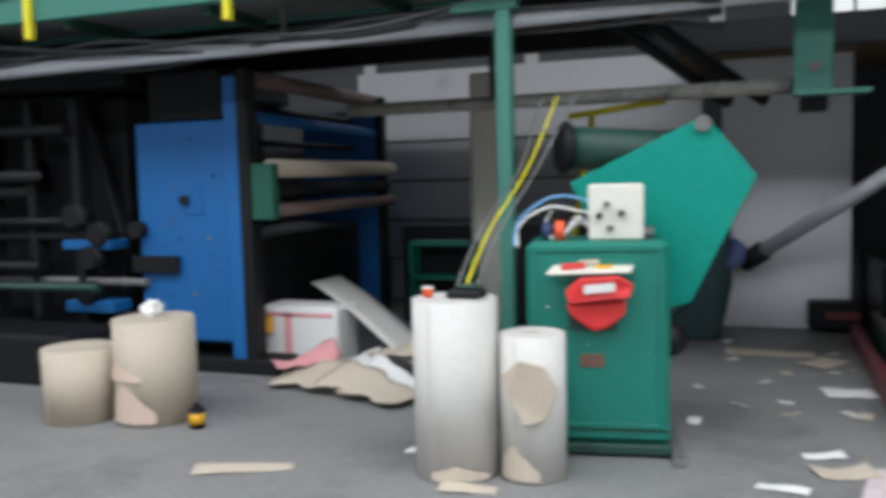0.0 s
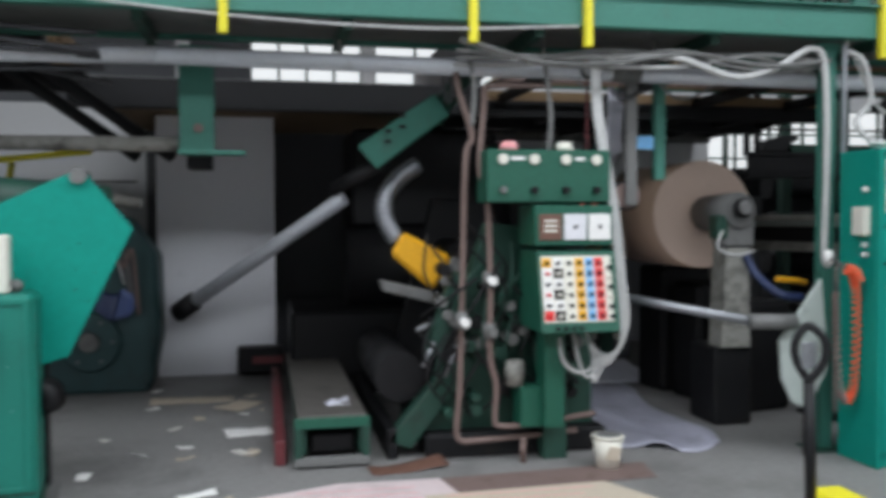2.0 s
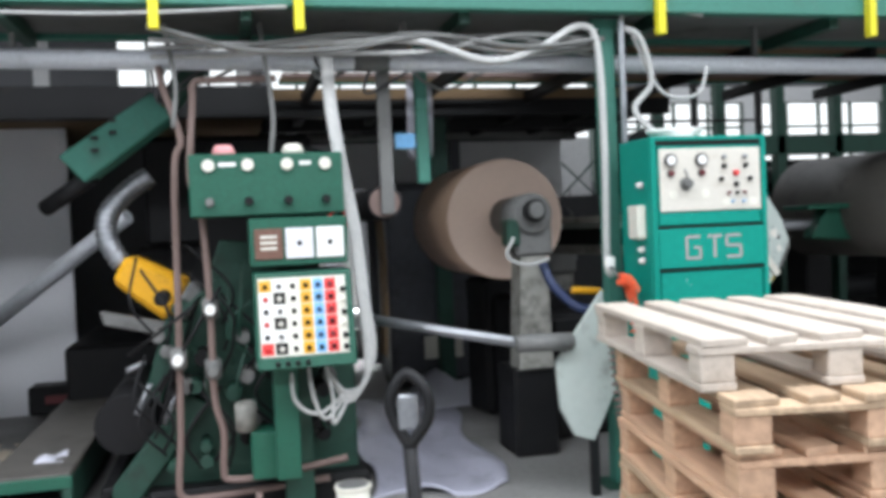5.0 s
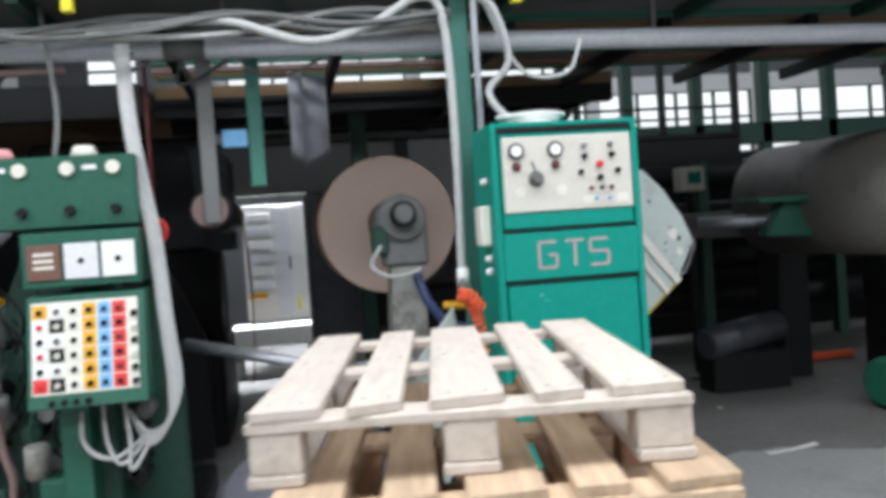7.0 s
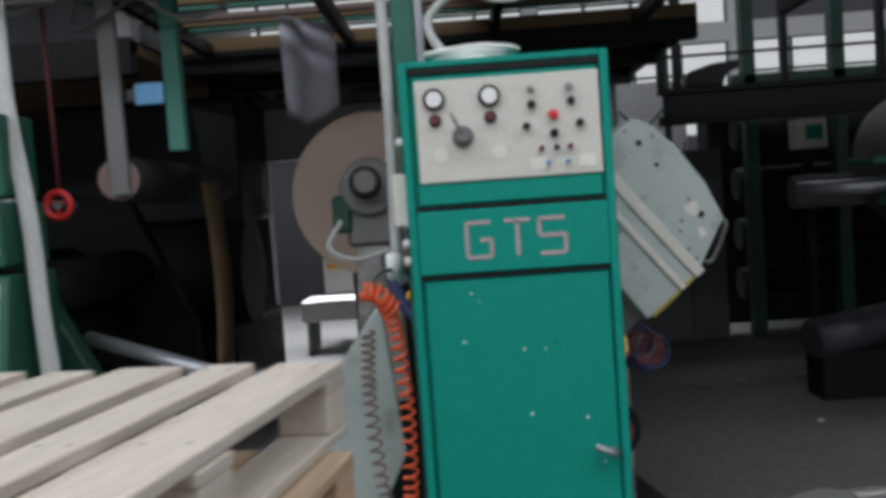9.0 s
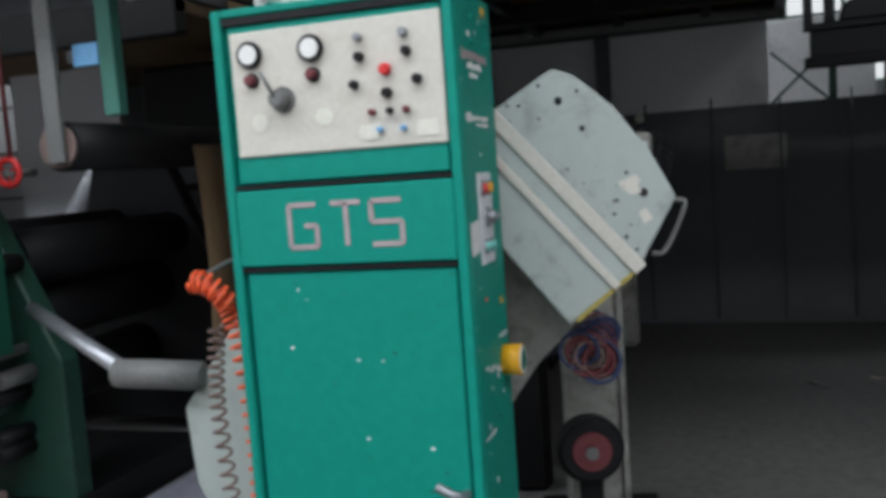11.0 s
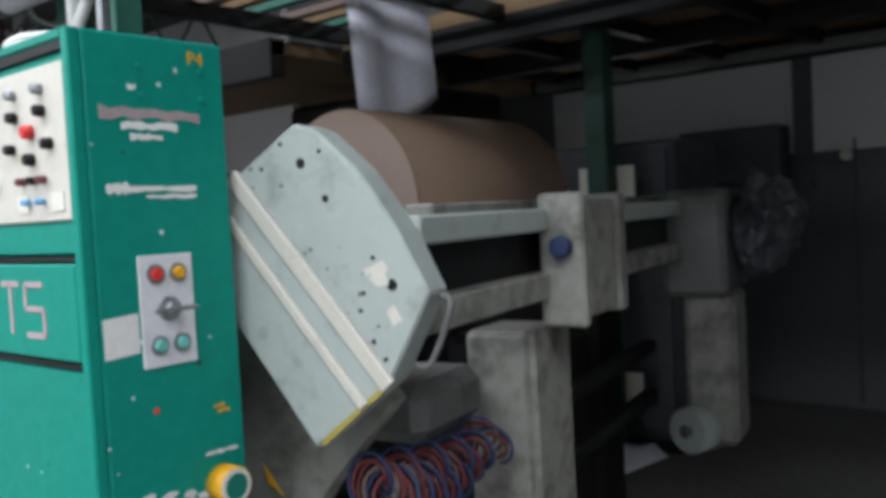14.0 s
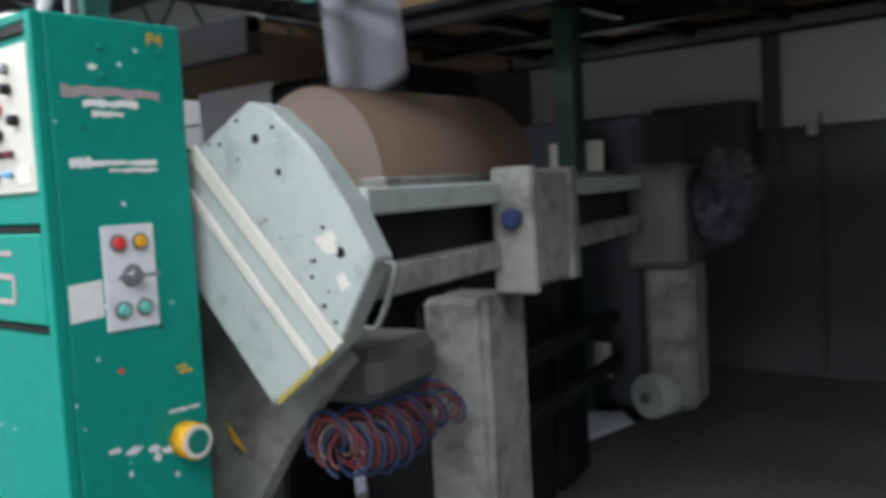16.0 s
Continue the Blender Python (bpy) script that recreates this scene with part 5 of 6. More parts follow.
for x in (0.95, 1.3):
    part("wheel", cyl((x, 5.7, 0.06), (x + 0.03, 5.7, 0.06), 0.06, 16), BLACK, tr, world=True)
for x in (0.78, 1.5):
    single("floor_rail", box((x, 5.5, 0.0), (x + 0.07, 8.4, 0.16 if x < 1 else 0.2), 0.008), MAROON if x < 1 else BLACK, "dirty dark red steel floor rail beside the truck", "rail")
single("rag", sheet(6, 6, lambda u, v: (1.12 + 0.16 * u, 5.7 + 0.18 * v, 0.333 + 0.03 * math.sin(5 * u) * math.sin(4 * v)), 0.004), CLOTH, "crumpled pale rag on the truck", "rag")
wp = thing("grey_partition", "tall pale grey sheet-metal partition panel", "partition", (0.25, 9.05, 0))
part("panel", box((-0.33, 9.0, 0.0), (0.8, 9.05, 2.62), 0.006), PALE_GREY, wp, world=True)
part("edge", box((0.8, 8.985, 0.0), (0.83, 9.06, 2.62), 0.003), PALE_GREY, wp, world=True)
part("mount", box((0.45, 8.7, 0.05), (0.9, 8.98, 0.3), 0.02), BLACK, wp, world=True)
part("mount_red", box((0.6, 8.66, 0.15), (0.9, 8.7, 0.22), 0.005), MAROON, wp, world=True)
brk = thing("hanging_bracket", "green steel bracket hanging from the walkway", "bracket", (0.33, 5.75, 1.98))
part("plate", box((0.2, 5.72, 2.0), (0.42, 5.76, 2.69)), BEAM_GREEN, brk, world=True)
part("shelf", box((0.2, 5.6, 1.985), (0.62, 5.77, 2.012)), BEAM_GREEN, brk, world=True)
part("bolt", cyl((0.32, 5.7, 2.16), (0.32, 5.72, 2.16), 0.03, 12), RUST, brk, world=True)
part("block", box((0.24, 5.78, 1.9), (0.4, 5.95, 2.68), 0.01), BLACK, brk, world=True)
long = thing("overhead_pipe", "long dull grey pipe behind the cabinets", "pipe", (-1.5, 6.0, 2.1))
part("pipe", cyl((-3.2, 6.6, 2.12), (0.2, 5.9, 2.07), 0.05, 14), ARM_GREY, long, world=True)
part("stay", box((-1.9, 6.32, 2.12), (-1.86, 6.36, 2.72), 0), BLACK, long, world=True)
for i in range(2):
    single("ceiling_brace", cyl((-1.1 + 0.25 * i, 6.2, 2.7), (-0.2 + 0.25 * i, 6.8, 2.05), 0.05, 6), BLACK, "black slanting steel brace", "brace")

# ---- low green drive cabinet with slanting guard plate ----
c3 = thing("drive_cabinet", "green steel drive cabinet with rounded edges", "cabinet", (-1.2, 4.62, 0), 9)
part("base", box((-0.02, -0.03, 0.02), (0.78, 0.55, 0.075), 0.008), DARK_GREEN, c3)
for x in (0.02, 0.77):
    part("skid", box((x, -0.16, 0.0), (x + 0.07, 0.6, 0.04), 0.008), DULL, c3)
part("body", box((0, 0, 0.075), (0.77, 0.5, 1.185), 0.03), CAB_GREEN, c3)
bm = bmesh.new()
for a, b in (((0.03, -0.012, 0.16), (0.06, 0.0, 1.165)), ((0.71, -0.012, 0.16), (0.74, 0.0, 1.165)), ((0.06, -0.012, 1.135), (0.71, 0.0, 1.165)), ((0.06, -0.012, 0.16), (0.71, 0.0, 0.19))):
    box(a, b, 0.003, bm)
part("door_frame", bm, CAB_GREEN, c3)
part("plinth_line", box((0.0, -0.008, 0.145), (0.77, 0.0, 0.155), 0.001), DARK_GREEN, c3)
part("name_plate", box((0.29, -0.006, 0.5), (0.42, -0.0005, 0.57), 0.001), LEATHER, c3, "small brown name plate")
part("window", box((0.23, -0.007, 0.7), (0.49, -0.0005, 0.84), 0.001), DARK_GREEN, c3)
for z in (1.06, 0.97, 0.93):
    part("side_knob", cyl((0.77, 0.08, z), (0.755, 0.08, z), 0.016, 10), WHITEPAPER, c3)
hold = thing("tool_shelf", "small pale shelf with tools on the cabinet door", "shelf", (-1.2, 4.62, 0), 9)
part("tray", prism([(0.12, -0.13, 1.02), (0.56, -0.13, 1.03), (0.58, -0.002, 1.05), (0.15, -0.002, 1.05)], (0, 0, 0.012), bev=0.003), OFFWHITE, hold)
part("red_tool", cyl((0.2, -0.08, 1.055), (0.32, -0.06, 1.06), 0.022, 10), RED, hold)
part("amber_tool", cyl((0.38, -0.07, 1.05), (0.47, -0.06, 1.05), 0.018, 10), AMBER, hold)
part("brown_tool", cyl((0.29, -0.03, 1.07), (0.4, -0.03, 1.075), 0.02, 10), BEIGE, hold)
bag = thing("red_bag", "red plastic pouch with white label on the cabinet", "bag", (-1.2, 4.62, 0), 9)
part("flap", prism([(0.22, -0.14, 0.93), (0.3, -0.17, 1.0), (0.5, -0.17, 1.01), (0.575, -0.14, 0.96), (0.56, -0.16, 0.9), (0.24, -0.16, 0.87)], (0.0, 0.04, 0.01), bev=0.008), RED, bag)
part("pouch", prism([(0.22, -0.1, 0.86), (0.54, -0.1, 0.88), (0.53, -0.1, 0.8), (0.44, -0.1, 0.73), (0.37, -0.1, 0.71), (0.25, -0.1, 0.79)], (0.0, 0.09, 0), bev=0.012), RED, bag)
part("label", prism([(0.32, -0.175, 0.925), (0.48, -0.175, 0.94), (0.48, -0.18, 0.985), (0.32, -0.18, 0.972)], (0, 0.004, 0.0), bev=0), WHITEPAPER, bag, "white label")
jbx = thing("switch_box", "cream switch box standing on the drive cabinet", "switch box", (-1.2, 4.62, 1.185), 9)
part("body", box((0.34, 0.1, 0.0), (0.64, 0.26, 0.31), 0.012), OFFWHITE, jbx)
for x, z, m in ((0.4, 0.14, BLACK), (0.52, 0.15, BLACK), (0.46, 0.07, DULL), (0.44, 0.2, DULL)):
    part("knob", cyl((x, 0.06, z), (x, 0.1, z), 0.018, 12), m, jbx)
part("lamp", cyl((0.66, 0.2, 0.0), (0.66, 0.2, 0.07), 0.04, 14, bev=0.012), DULL, jbx)
clut = thing("canister", "small red and blue canisters on the cabinet", "canister", (-1.2, 4.62, 1.185), 9)
part("red_can", cyl((0.18, 0.15, 0), (0.18, 0.15, 0.11), 0.03, 14, bev=0.006), ORANGE, clut)
part("blue_can", cyl((0.11, 0.2, 0), (0.11, 0.2, 0.1), 0.035, 14, bev=0.006), DARKBLUE, clut)
for i, m in enumerate((SKYBLUE, WHITEPAPER, CABLE, WHITEPAPER)):
    pts = [(-1.3 + 0.02 * i, 4.75, 1.15), (-1.28, 4.8, 1.3 - 0.03 * i), (-1.12, 4.85, 1.42 - 0.05 * i), (-0.95 + 0.03 * i, 4.86, 1.42 - 0.08 * i), (-0.84, 4.85, 1.36 - 0.03 * i)]
    if i > 1:
        pts = [(-1.1, 4.85, 1.35), (-1.14, 4.82, 1.25), (-1.05, 4.8, 1.19), (-0.95, 4.82, 1.22 + 0.03 * i), (-0.88, 4.86, 1.25)]
    single("air_hose", tube(pts, 0.008, 7), m, "thin looping air hose above the drive cabinet", "hose", "cabinet air hoses")
gp = thing("guard_plate", "large flat green guard plate behind the cabinet", "guard", (-0.45, 5.1, 0.5))
part("plate", prism([(-0.31, 5.12, 1.85), (-0.24, 5.12, 1.82), (0.0, 5.12, 1.52), (-0.36, 5.12, 0.8), (-0.62, 5.12, 0.72), (-1.05, 5.12, 1.5)], (-0.02, 0.08, 0), bev=0.008), BRIGHT_GREEN, gp, world=True)
part("pivot", cyl((-0.29, 5.08, 1.82), (-0.29, 5.24, 1.82), 0.045, 14), DULL, gp, world=True)
part("stay", box((-0.6, 5.2, 0.0), (-0.5, 5.3, 1.2)), BLACK, gp, world=True)
part("roll", cyl((-1.12, 5.35, 1.72), (-0.25, 5.75, 1.66), 0.13, 28), DARK_GREEN, gp, world=True)
part("roll_end", cyl((-1.16, 5.33, 1.722), (-1.1, 5.36, 1.718), 0.165, 28, bev=0.02), BLACK, gp, world=True)
part("blue_bag", prism([(-0.2, 5.5, 0.95), (-0.08, 5.5, 0.98), (-0.06, 5.5, 1.1), (-0.14, 5.5, 1.16)], (0, 0.08, 0), bev=0.02), DARKBLUE, gp, world=True)
part("tyre", cyl((-0.53, 5.05, 0.58), (-0.46, 5.2, 0.58), 0.1, 24, bev=0.025), BLACK, gp, world=True)
# ---- paper cores and waste board ----
def core_roll(x, y, r, h, mat, label, name="paper_roll"):
    t = thing(name, label, "paper roll", (x, y, 0), group="upright paper rolls")
    part("roll", cyl((0, 0, 0), (0, 0, h), r, 40, bev=0.005), mat, t)
    part("core_hole", cyl((0, 0, h + 0.0005), (0, 0, h + 0.002), r * 0.28, 20), BEIGE, t)
    part("seam", box((-0.3 * r, -r * 0.955 - 0.004, 0.02), (-0.3 * r + 0.004, -r * 0.94, h - 0.02), 0), BEIGE, t)
    return t


core_roll(-1.49, 4.24, 0.222, 0.93, GREYPAPER, "tall upright roll of pale grey paper")
core_roll(-1.09, 4.3, 0.17, 0.75, GREYPAPER, "shorter upright roll of grey paper with torn wrap")
core_roll(-4.28, 4.56, 0.235, 0.49, BEIGE, "low upright roll of beige board")
core_roll(-3.77, 4.7, 0.265, 0.68, BEIGE, "upright roll of beige board with torn wrap")
single("torn_board", prism([(-1.2, 4.08, 0.56), (-1.1, 4.06, 0.65), (-0.98, 4.08, 0.62), (-0.92, 4.11, 0.5), (-0.98, 4.09, 0.35), (-1.08, 4.07, 0.32), (-1.16, 4.07, 0.45)], (0.01, 0.012, 0), bev=0.002), BEIGE, "torn piece of beige board stuck to the roll", "board")
for x, y, r, z0, z1, a0, m in ((-1.09, 4.3, 0.17, 0.02, 0.2, 3.7, BEIGE), (-3.77, 4.7, 0.265, 0.3, 0.42, 3.6, KRAFT_END), (-3.77, 4.7, 0.265, 0.03, 0.3, 3.9, KRAFT_END), (-1.49, 4.24, 0.222, 0.02, 0.1, 4.4, BEIGE)):
    bm = bmesh.new()
    n_ = 12
    lo_ = [bm.verts.new((x + (r + 0.004 + 0.008 * (i % 3)) * math.cos(a0 + i * 0.12), y + (r + 0.004 + 0.008 * (i % 3)) * math.sin(a0 + i * 0.12), z0)) for i in range(n_ + 1)]
    hi_ = [bm.verts.new((x + (r + 0.003) * math.cos(a0 + i * 0.12), y + (r + 0.003) * math.sin(a0 + i * 0.12), z1 - (z1 - z0) * abs(i - 5) / 9.0)) for i in range(n_ + 1)]
    for i in range(n_):
        bm.faces.new((lo_[i], lo_[i + 1], hi_[i + 1], hi_[i])).smooth = True
    single("torn_wrap", bm, m, "torn outer paper layer curling off the roll", "paper")
cup = thing("paper_cup", "small orange and white paper cup", "cup", (-1.62, 4.2, 0.932))
part("body", cyl((0, 0, 0), (0, 0, 0.05), 0.022, 14, 0.03), ORANGE, cup)
part("rim", cyl((0, 0, 0.05), (0, 0, 0.056), 0.033, 14), WHITEPAPER, cup)
gun = thing("tape_dispenser", "black tool resting on the paper roll", "tool", (-1.42, 4.22, 0.932))
part("body", box((-0.09, -0.06, 0), (0.1, 0.07, 0.045), 0.015), BLACK, gun)
part("top", box((-0.04, -0.03, 0.045), (0.07, 0.04, 0.07), 0.01), DARK_GREEN, gun)
for o, m in ((0.0, YELLOW), (0.06, DULL), (-0.05, DULL)):
    single("strap", tube([(-1.43 + o, 4.26, 0.985), (-1.4 + o, 4.6, 1.25), (-1.3 + o, 5.1, 1.6), (-1.2 + o * 2, 5.5, 2.05)], 0.008, 6), m, "yellow strap running up behind the roll" if m is YELLOW else "grey hose running up behind the roll", "strap")
crumple = bmesh.new()
bmesh.ops.create_icosphere(crumple, subdivisions=3, radius=0.07)
for v in crumple.verts:
    v.co = v.co * (1 + 0.45 * noise.noise(v.co * 25)) + Vector((-3.77, 4.7, 0.725))
    v.co.z = max(v.co.z, 0.682)
single("crumpled_paper", crumple, WHITEPAPER, "crumpled white paper on the board roll", "paper")
can = thing("oil_can", "small black and yellow can on the floor", "can", (-3.36, 4.56, 0))
part("body", cyl((0, 0, 0), (0, 0, 0.13), 0.05, 18, bev=0.006), BLACK, can)
part("label", cyl((0, 0, 0.03), (0, 0, 0.1), 0.0508, 18), AMBER, can)
part("cap", cyl((0, 0, 0.13), (0, 0, 0.16), 0.02, 12), BLACK, can)


def scrap(x, y, w, l, rz, mat, label, lift=0.03, seed=0, name="paper_scrap"):
    """A torn, slightly curled sheet lying on the floor."""
    rr = random.Random(seed)
    ph = rr.uniform(0, 6)
    m = pose(x, y, 0, 0, 0, rz)
    edge = [rr.uniform(0.75, 1.0) for _ in range(9)]

    def f(u, v):
        e = edge[int(u * 8)]
        return m @ Vector(((u - 0.5) * l, (v - 0.5) * w * e, 0.003 + lift * (0.5 + 0.5 * math.sin(u * 4 + ph)) * (0.4 + 0.6 * v)))
    single(name, sheet(8, 5, f, 0.003), mat, label, "scrap", "scraps on the floor")


scrap(-2.62, 3.95, 0.16, 0.55, 25, BEIGE, "torn beige paper strip on the floor", 0.02, 1)
scrap(-1.82, 4.47, 0.07, 0.12, 20, WHITEPAPER, "small white paper scrap on the floor", 0.02, 2)
scrap(0.6, 6.45, 0.28, 0.34, 10, WHITEPAPER, "white sheet of paper on the floor", 0.01, 3)
scrap(0.18, 6.07, 0.08, 0.1, 40, WHITEPAPER, "small white paper scrap on the floor", 0.02, 4)
scrap(0.34, 4.98, 0.09, 0.22, 15, WHITEPAPER, "narrow white paper scrap on the floor", 0.02, 5)
scrap(0.12, 4.4, 0.08, 0.25, -15, WHITEPAPER, "narrow white paper scrap on the floor", 0.02, 6)
scrap(0.5, 7.4, 0.3, 0.4, 60, BEIGE, "beige paper piece on the floor", 0.02, 7)
scrap(0.1, 7.7, 0.25, 0.7, 5, BEIGE, "beige paper piece on the floor", 0.02, 8)
scrap(0.42, 4.72, 0.2, 0.3, 20, BEIGE, "torn beige paper edge on the floor", 0.04, 9)
scrap(1.6, 5.28, 0.2, 0.5, 10, LEATHER, "torn brown board by the machine", 0.05, 10)
scrap(7.4, 8.4, 0.3, 0.5, 30, BEIGE, "pale rubbish on the floor", 0.05, 11)
scrap(6.6, 5.9, 0.05, 0.4, 12, GREYPAPER, "faint pale scrap on the floor", 0.01, 12)
scrap(-1.35, 3.98, 0.12, 0.3, 10, BEIGE, "torn beige edge under the roll", 0.02, 14)

rf = random.Random(21)
for i in range(14):
    scrap(rf.uniform(-0.4, 0.85), rf.uniform(5.2, 8.4), rf.uniform(0.03, 0.1), rf.uniform(0.06, 0.16), rf.uniform(0, 180), (WHITEPAPER, BEIGE, GREYPAPER)[i % 3], "small torn paper scrap on the concrete floor", 0.015, 40 + i)
for i in range(8):
    scrap(rf.uniform(6.2, 8.2), rf.uniform(6.0, 8.8), rf.uniform(0.03, 0.09), rf.uniform(0.08, 0.25), rf.uniform(0, 180), (DULL, BEIGE)[i % 2], "small dusty scrap on the dark floor", 0.015, 60 + i)

# printed sheets laid as a mat before the machine
mat_ob = thing("printed_sheet_mat", "white printed board sheets with pink lines laid on the floor", "mat", (1.7, 4.7, 0))
part("sheet", prism([(0.45, 4.3, 0.002), (0.55, 4.82, 0.002), (1.15, 5.04, 0.002), (1.75, 5.02, 0.002), (1.95, 3.9, 0.002), (0.7, 3.9, 0.002)], (0, 0, 0.004), bev=0), PRINT, mat_ob, world=True)
part("sheet", prism([(1.6, 4.7, 0.0065), (2.7, 4.75, 0.0065), (3.0, 4.1, 0.0065), (1.7, 3.9, 0.0065)], (0, 0, 0.004), bev=0), BEIGE, mat_ob, world=True)
for i in range(9):
    y = 4.0 + 0.11 * i
    x0, x1 = 0.72 + 0.06 * max(0, i - 5), (2.6 if i < 7 else 1.56) - 0.05 * (i % 3)
    part("printed_line", box((x0, y, 0.0065), (1.58, y + (0.022 if i % 3 == 0 else 0.01), 0.0072), 0), PINKPAPER, mat_ob, world=True)
    if i < 7:
        part("printed_line", box((1.72, y, 0.0108), (x1, y + 0.012, 0.0115), 0), PINKPAPER, mat_ob, world=True)
single("brown_board", prism([(1.75, 5.02, 0.002), (3.1, 5.1, 0.002), (3.05, 4.78, 0.002), (1.8, 4.72, 0.002)], (0, 0, 0.003), bev=0), RUST, "brown board underfoot before the station", "board")
# thin rippled sheet whose lavender colour stands in for the floor's bluish reflection
single("plastic_sheet", sheet(30, 36, lambda u, v: (2.98 + 0.85 * u + 0.25 * v + 0.06 * math.sin(11 * v), 5.35 + 2.9 * v + 0.1 * math.sin(7 * u), 0.004 + 0.045 * max(0, math.sin(11 * u + 9 * v) * math.sin(7 * v - 3 * u))), 0.003), FILM, "dull lavender film on the floor, coloured as a bluish sheen", "sheet")

# heap of waste board by the blue machine
heap = thing("waste_board_heap", "heap of torn printed board and brown sheets", "waste heap", (-2.9, 5.9, 0))
part("long_sheet", sheet(14, 4, lambda u, v: (-3.7 + 1.75 * u, 6.75 - 0.9 * u + 0.55 * v, 0.6 * (1 - u) ** 1.6 + 0.05 + 0.05 * math.sin(6 * u)), 0.01), GREYPAPER, heap, "curling grey board", world=True)
part("printed_box", box((-4.0, 6.35, 0.0), (-3.25, 6.75, 0.5), 0.02), WHITEPAPER, heap, "white printed carton", world=True)
part("pink_mark", box((-3.75, 6.343, 0.1), (-3.68, 6.349, 0.45), 0), PINKPAPER, heap, world=True)
part("pink_mark", box((-3.98, 6.343, 0.42), (-3.3, 6.349, 0.45), 0), PINKPAPER, heap, world=True)
part("brown_box", box((-4.05, 6.25, 0.28), (-3.85, 6.34, 0.42), 0.01), AMBER, heap, world=True)
for i, (x, y, w, l, a, m) in enumerate(((-3.0, 5.7, 0.5, 0.9, -12, BEIGE), (-2.6, 5.5, 0.4, 0.8, -20, BEIGE), (-2.45, 5.75, 0.2, 0.7, -25, WHITEPAPER), (-3.1, 6.1, 0.4, 0.6, 20, WHITEPAPER), (-3.3, 5.9, 0.3, 0.5, 40, PINKPAPER), (-2.5, 6.2, 0.3, 0.8, -10, BEIGE))):
    mm = pose(x, y, 0.02 + 0.03 * i, 0, 0, a)
    part("board_piece", sheet(10, 6, lambda u, v: mm @ Vector(((u - 0.5) * l, (v - 0.5) * w * (0.8 + 0.2 * math.sin(17 * u)), 0.12 * (0.5 + 0.5 * math.sin(3.5 * u + i)) * (0.3 + v))), 0.006), m, heap, world=True)

# ---- blue roller frame ----
blue = thing("roller_frame", "blue machine frame with paper rollers", "machine", (-4.5, 7.4, 0))
f1 = part("front_frame", box((-5.0, 6.0, 0.25), (-4.12, 6.1, 2.06), 0.012), BLUE, blue, "blue painted side plate", world=True)
part("post", box((-4.12, 5.98, 0.12), (-4.0, 6.12, 2.4), 0.006), BLUE, blue, world=True)
part("post_edge", box((-3.998, 5.98, 0.0), (-3.9, 6.14, 2.45), 0.006), BLACK, blue, world=True)
part("foot", box((-4.95, 5.95, 0), (-3.7, 6.3, 0.12), 0.01), BLACK, blue, world=True)
part("patch", box((-4.55, 5.99, 1.3), (-4.35, 5.999, 1.55), 0.003), BLUE, f1, world=True)
part("bolt", cyl((-4.52, 5.95, 1.42), (-4.52, 5.998, 1.42), 0.04, 12), BLACK, f1, world=True)
part("bearing", box((-5.05, 5.93, 0.82), (-4.6, 5.999, 0.96), 0.01), BLACK, f1, world=True)
part("hub", cyl((-4.98, 5.9, 1.18), (-4.98, 5.998, 1.18), 0.07, 16), BLACK, f1, world=True)
part("rear_frame", box((-5.0, 8.85, 0.0), (-4.2, 8.95, 2.3), 0.012), BLUE, blue, world=True)
part("rear_post", box((-4.2, 8.83, 0), (-4.08, 8.97, 2.4), 0.006), BLUE, blue, world=True)
part("rear_edge", box((-4.078, 8.83, 0), (-4.0, 8.97, 2.45), 0.006), BLACK, blue, world=True)
part("tie_bar", cyl((-4.05, 6.12, 2.1), (-4.1, 8.85, 2.05), 0.05, 16), BLUE, blue, world=True)
part("green_bracket", box((-3.895, 5.99, 1.25), (-3.7, 6.1, 1.7), 0.01), PANEL_GREEN, blue, "green bearing bracket", world=True)
for x, z, r, m in ((-3.8, 1.66, 0.075, BEIGE), (-3.85, 1.48, 0.06, BLACK), (-3.8, 1.32, 0.055, RUST), (-4.0, 2.4, 0.07, RUST), (-4.4, 1.0, 0.1, BLACK), (-4.3, 2.2, 0.04, BLACK), (-4.25, 1.9, 0.03, BLACK)):
    part("roller", cyl((x, 6.12, z), (x - 0.1, 8.82, z), r, 20, bev=0.005), m, blue, world=True)
part("drive_box", box((-4.95, 6.1, 2.06), (-4.2, 6.5, 2.5), 0.03), BLACK, blue, world=True)
part("inner_block", box((-4.9, 6.4, 0.0), (-4.2, 8.6, 1.1), 0.03), BLACK, blue, world=True)

for piece in blue.children:
    piece.matrix_basis = Matrix.Translation((0.1, 0, 0))

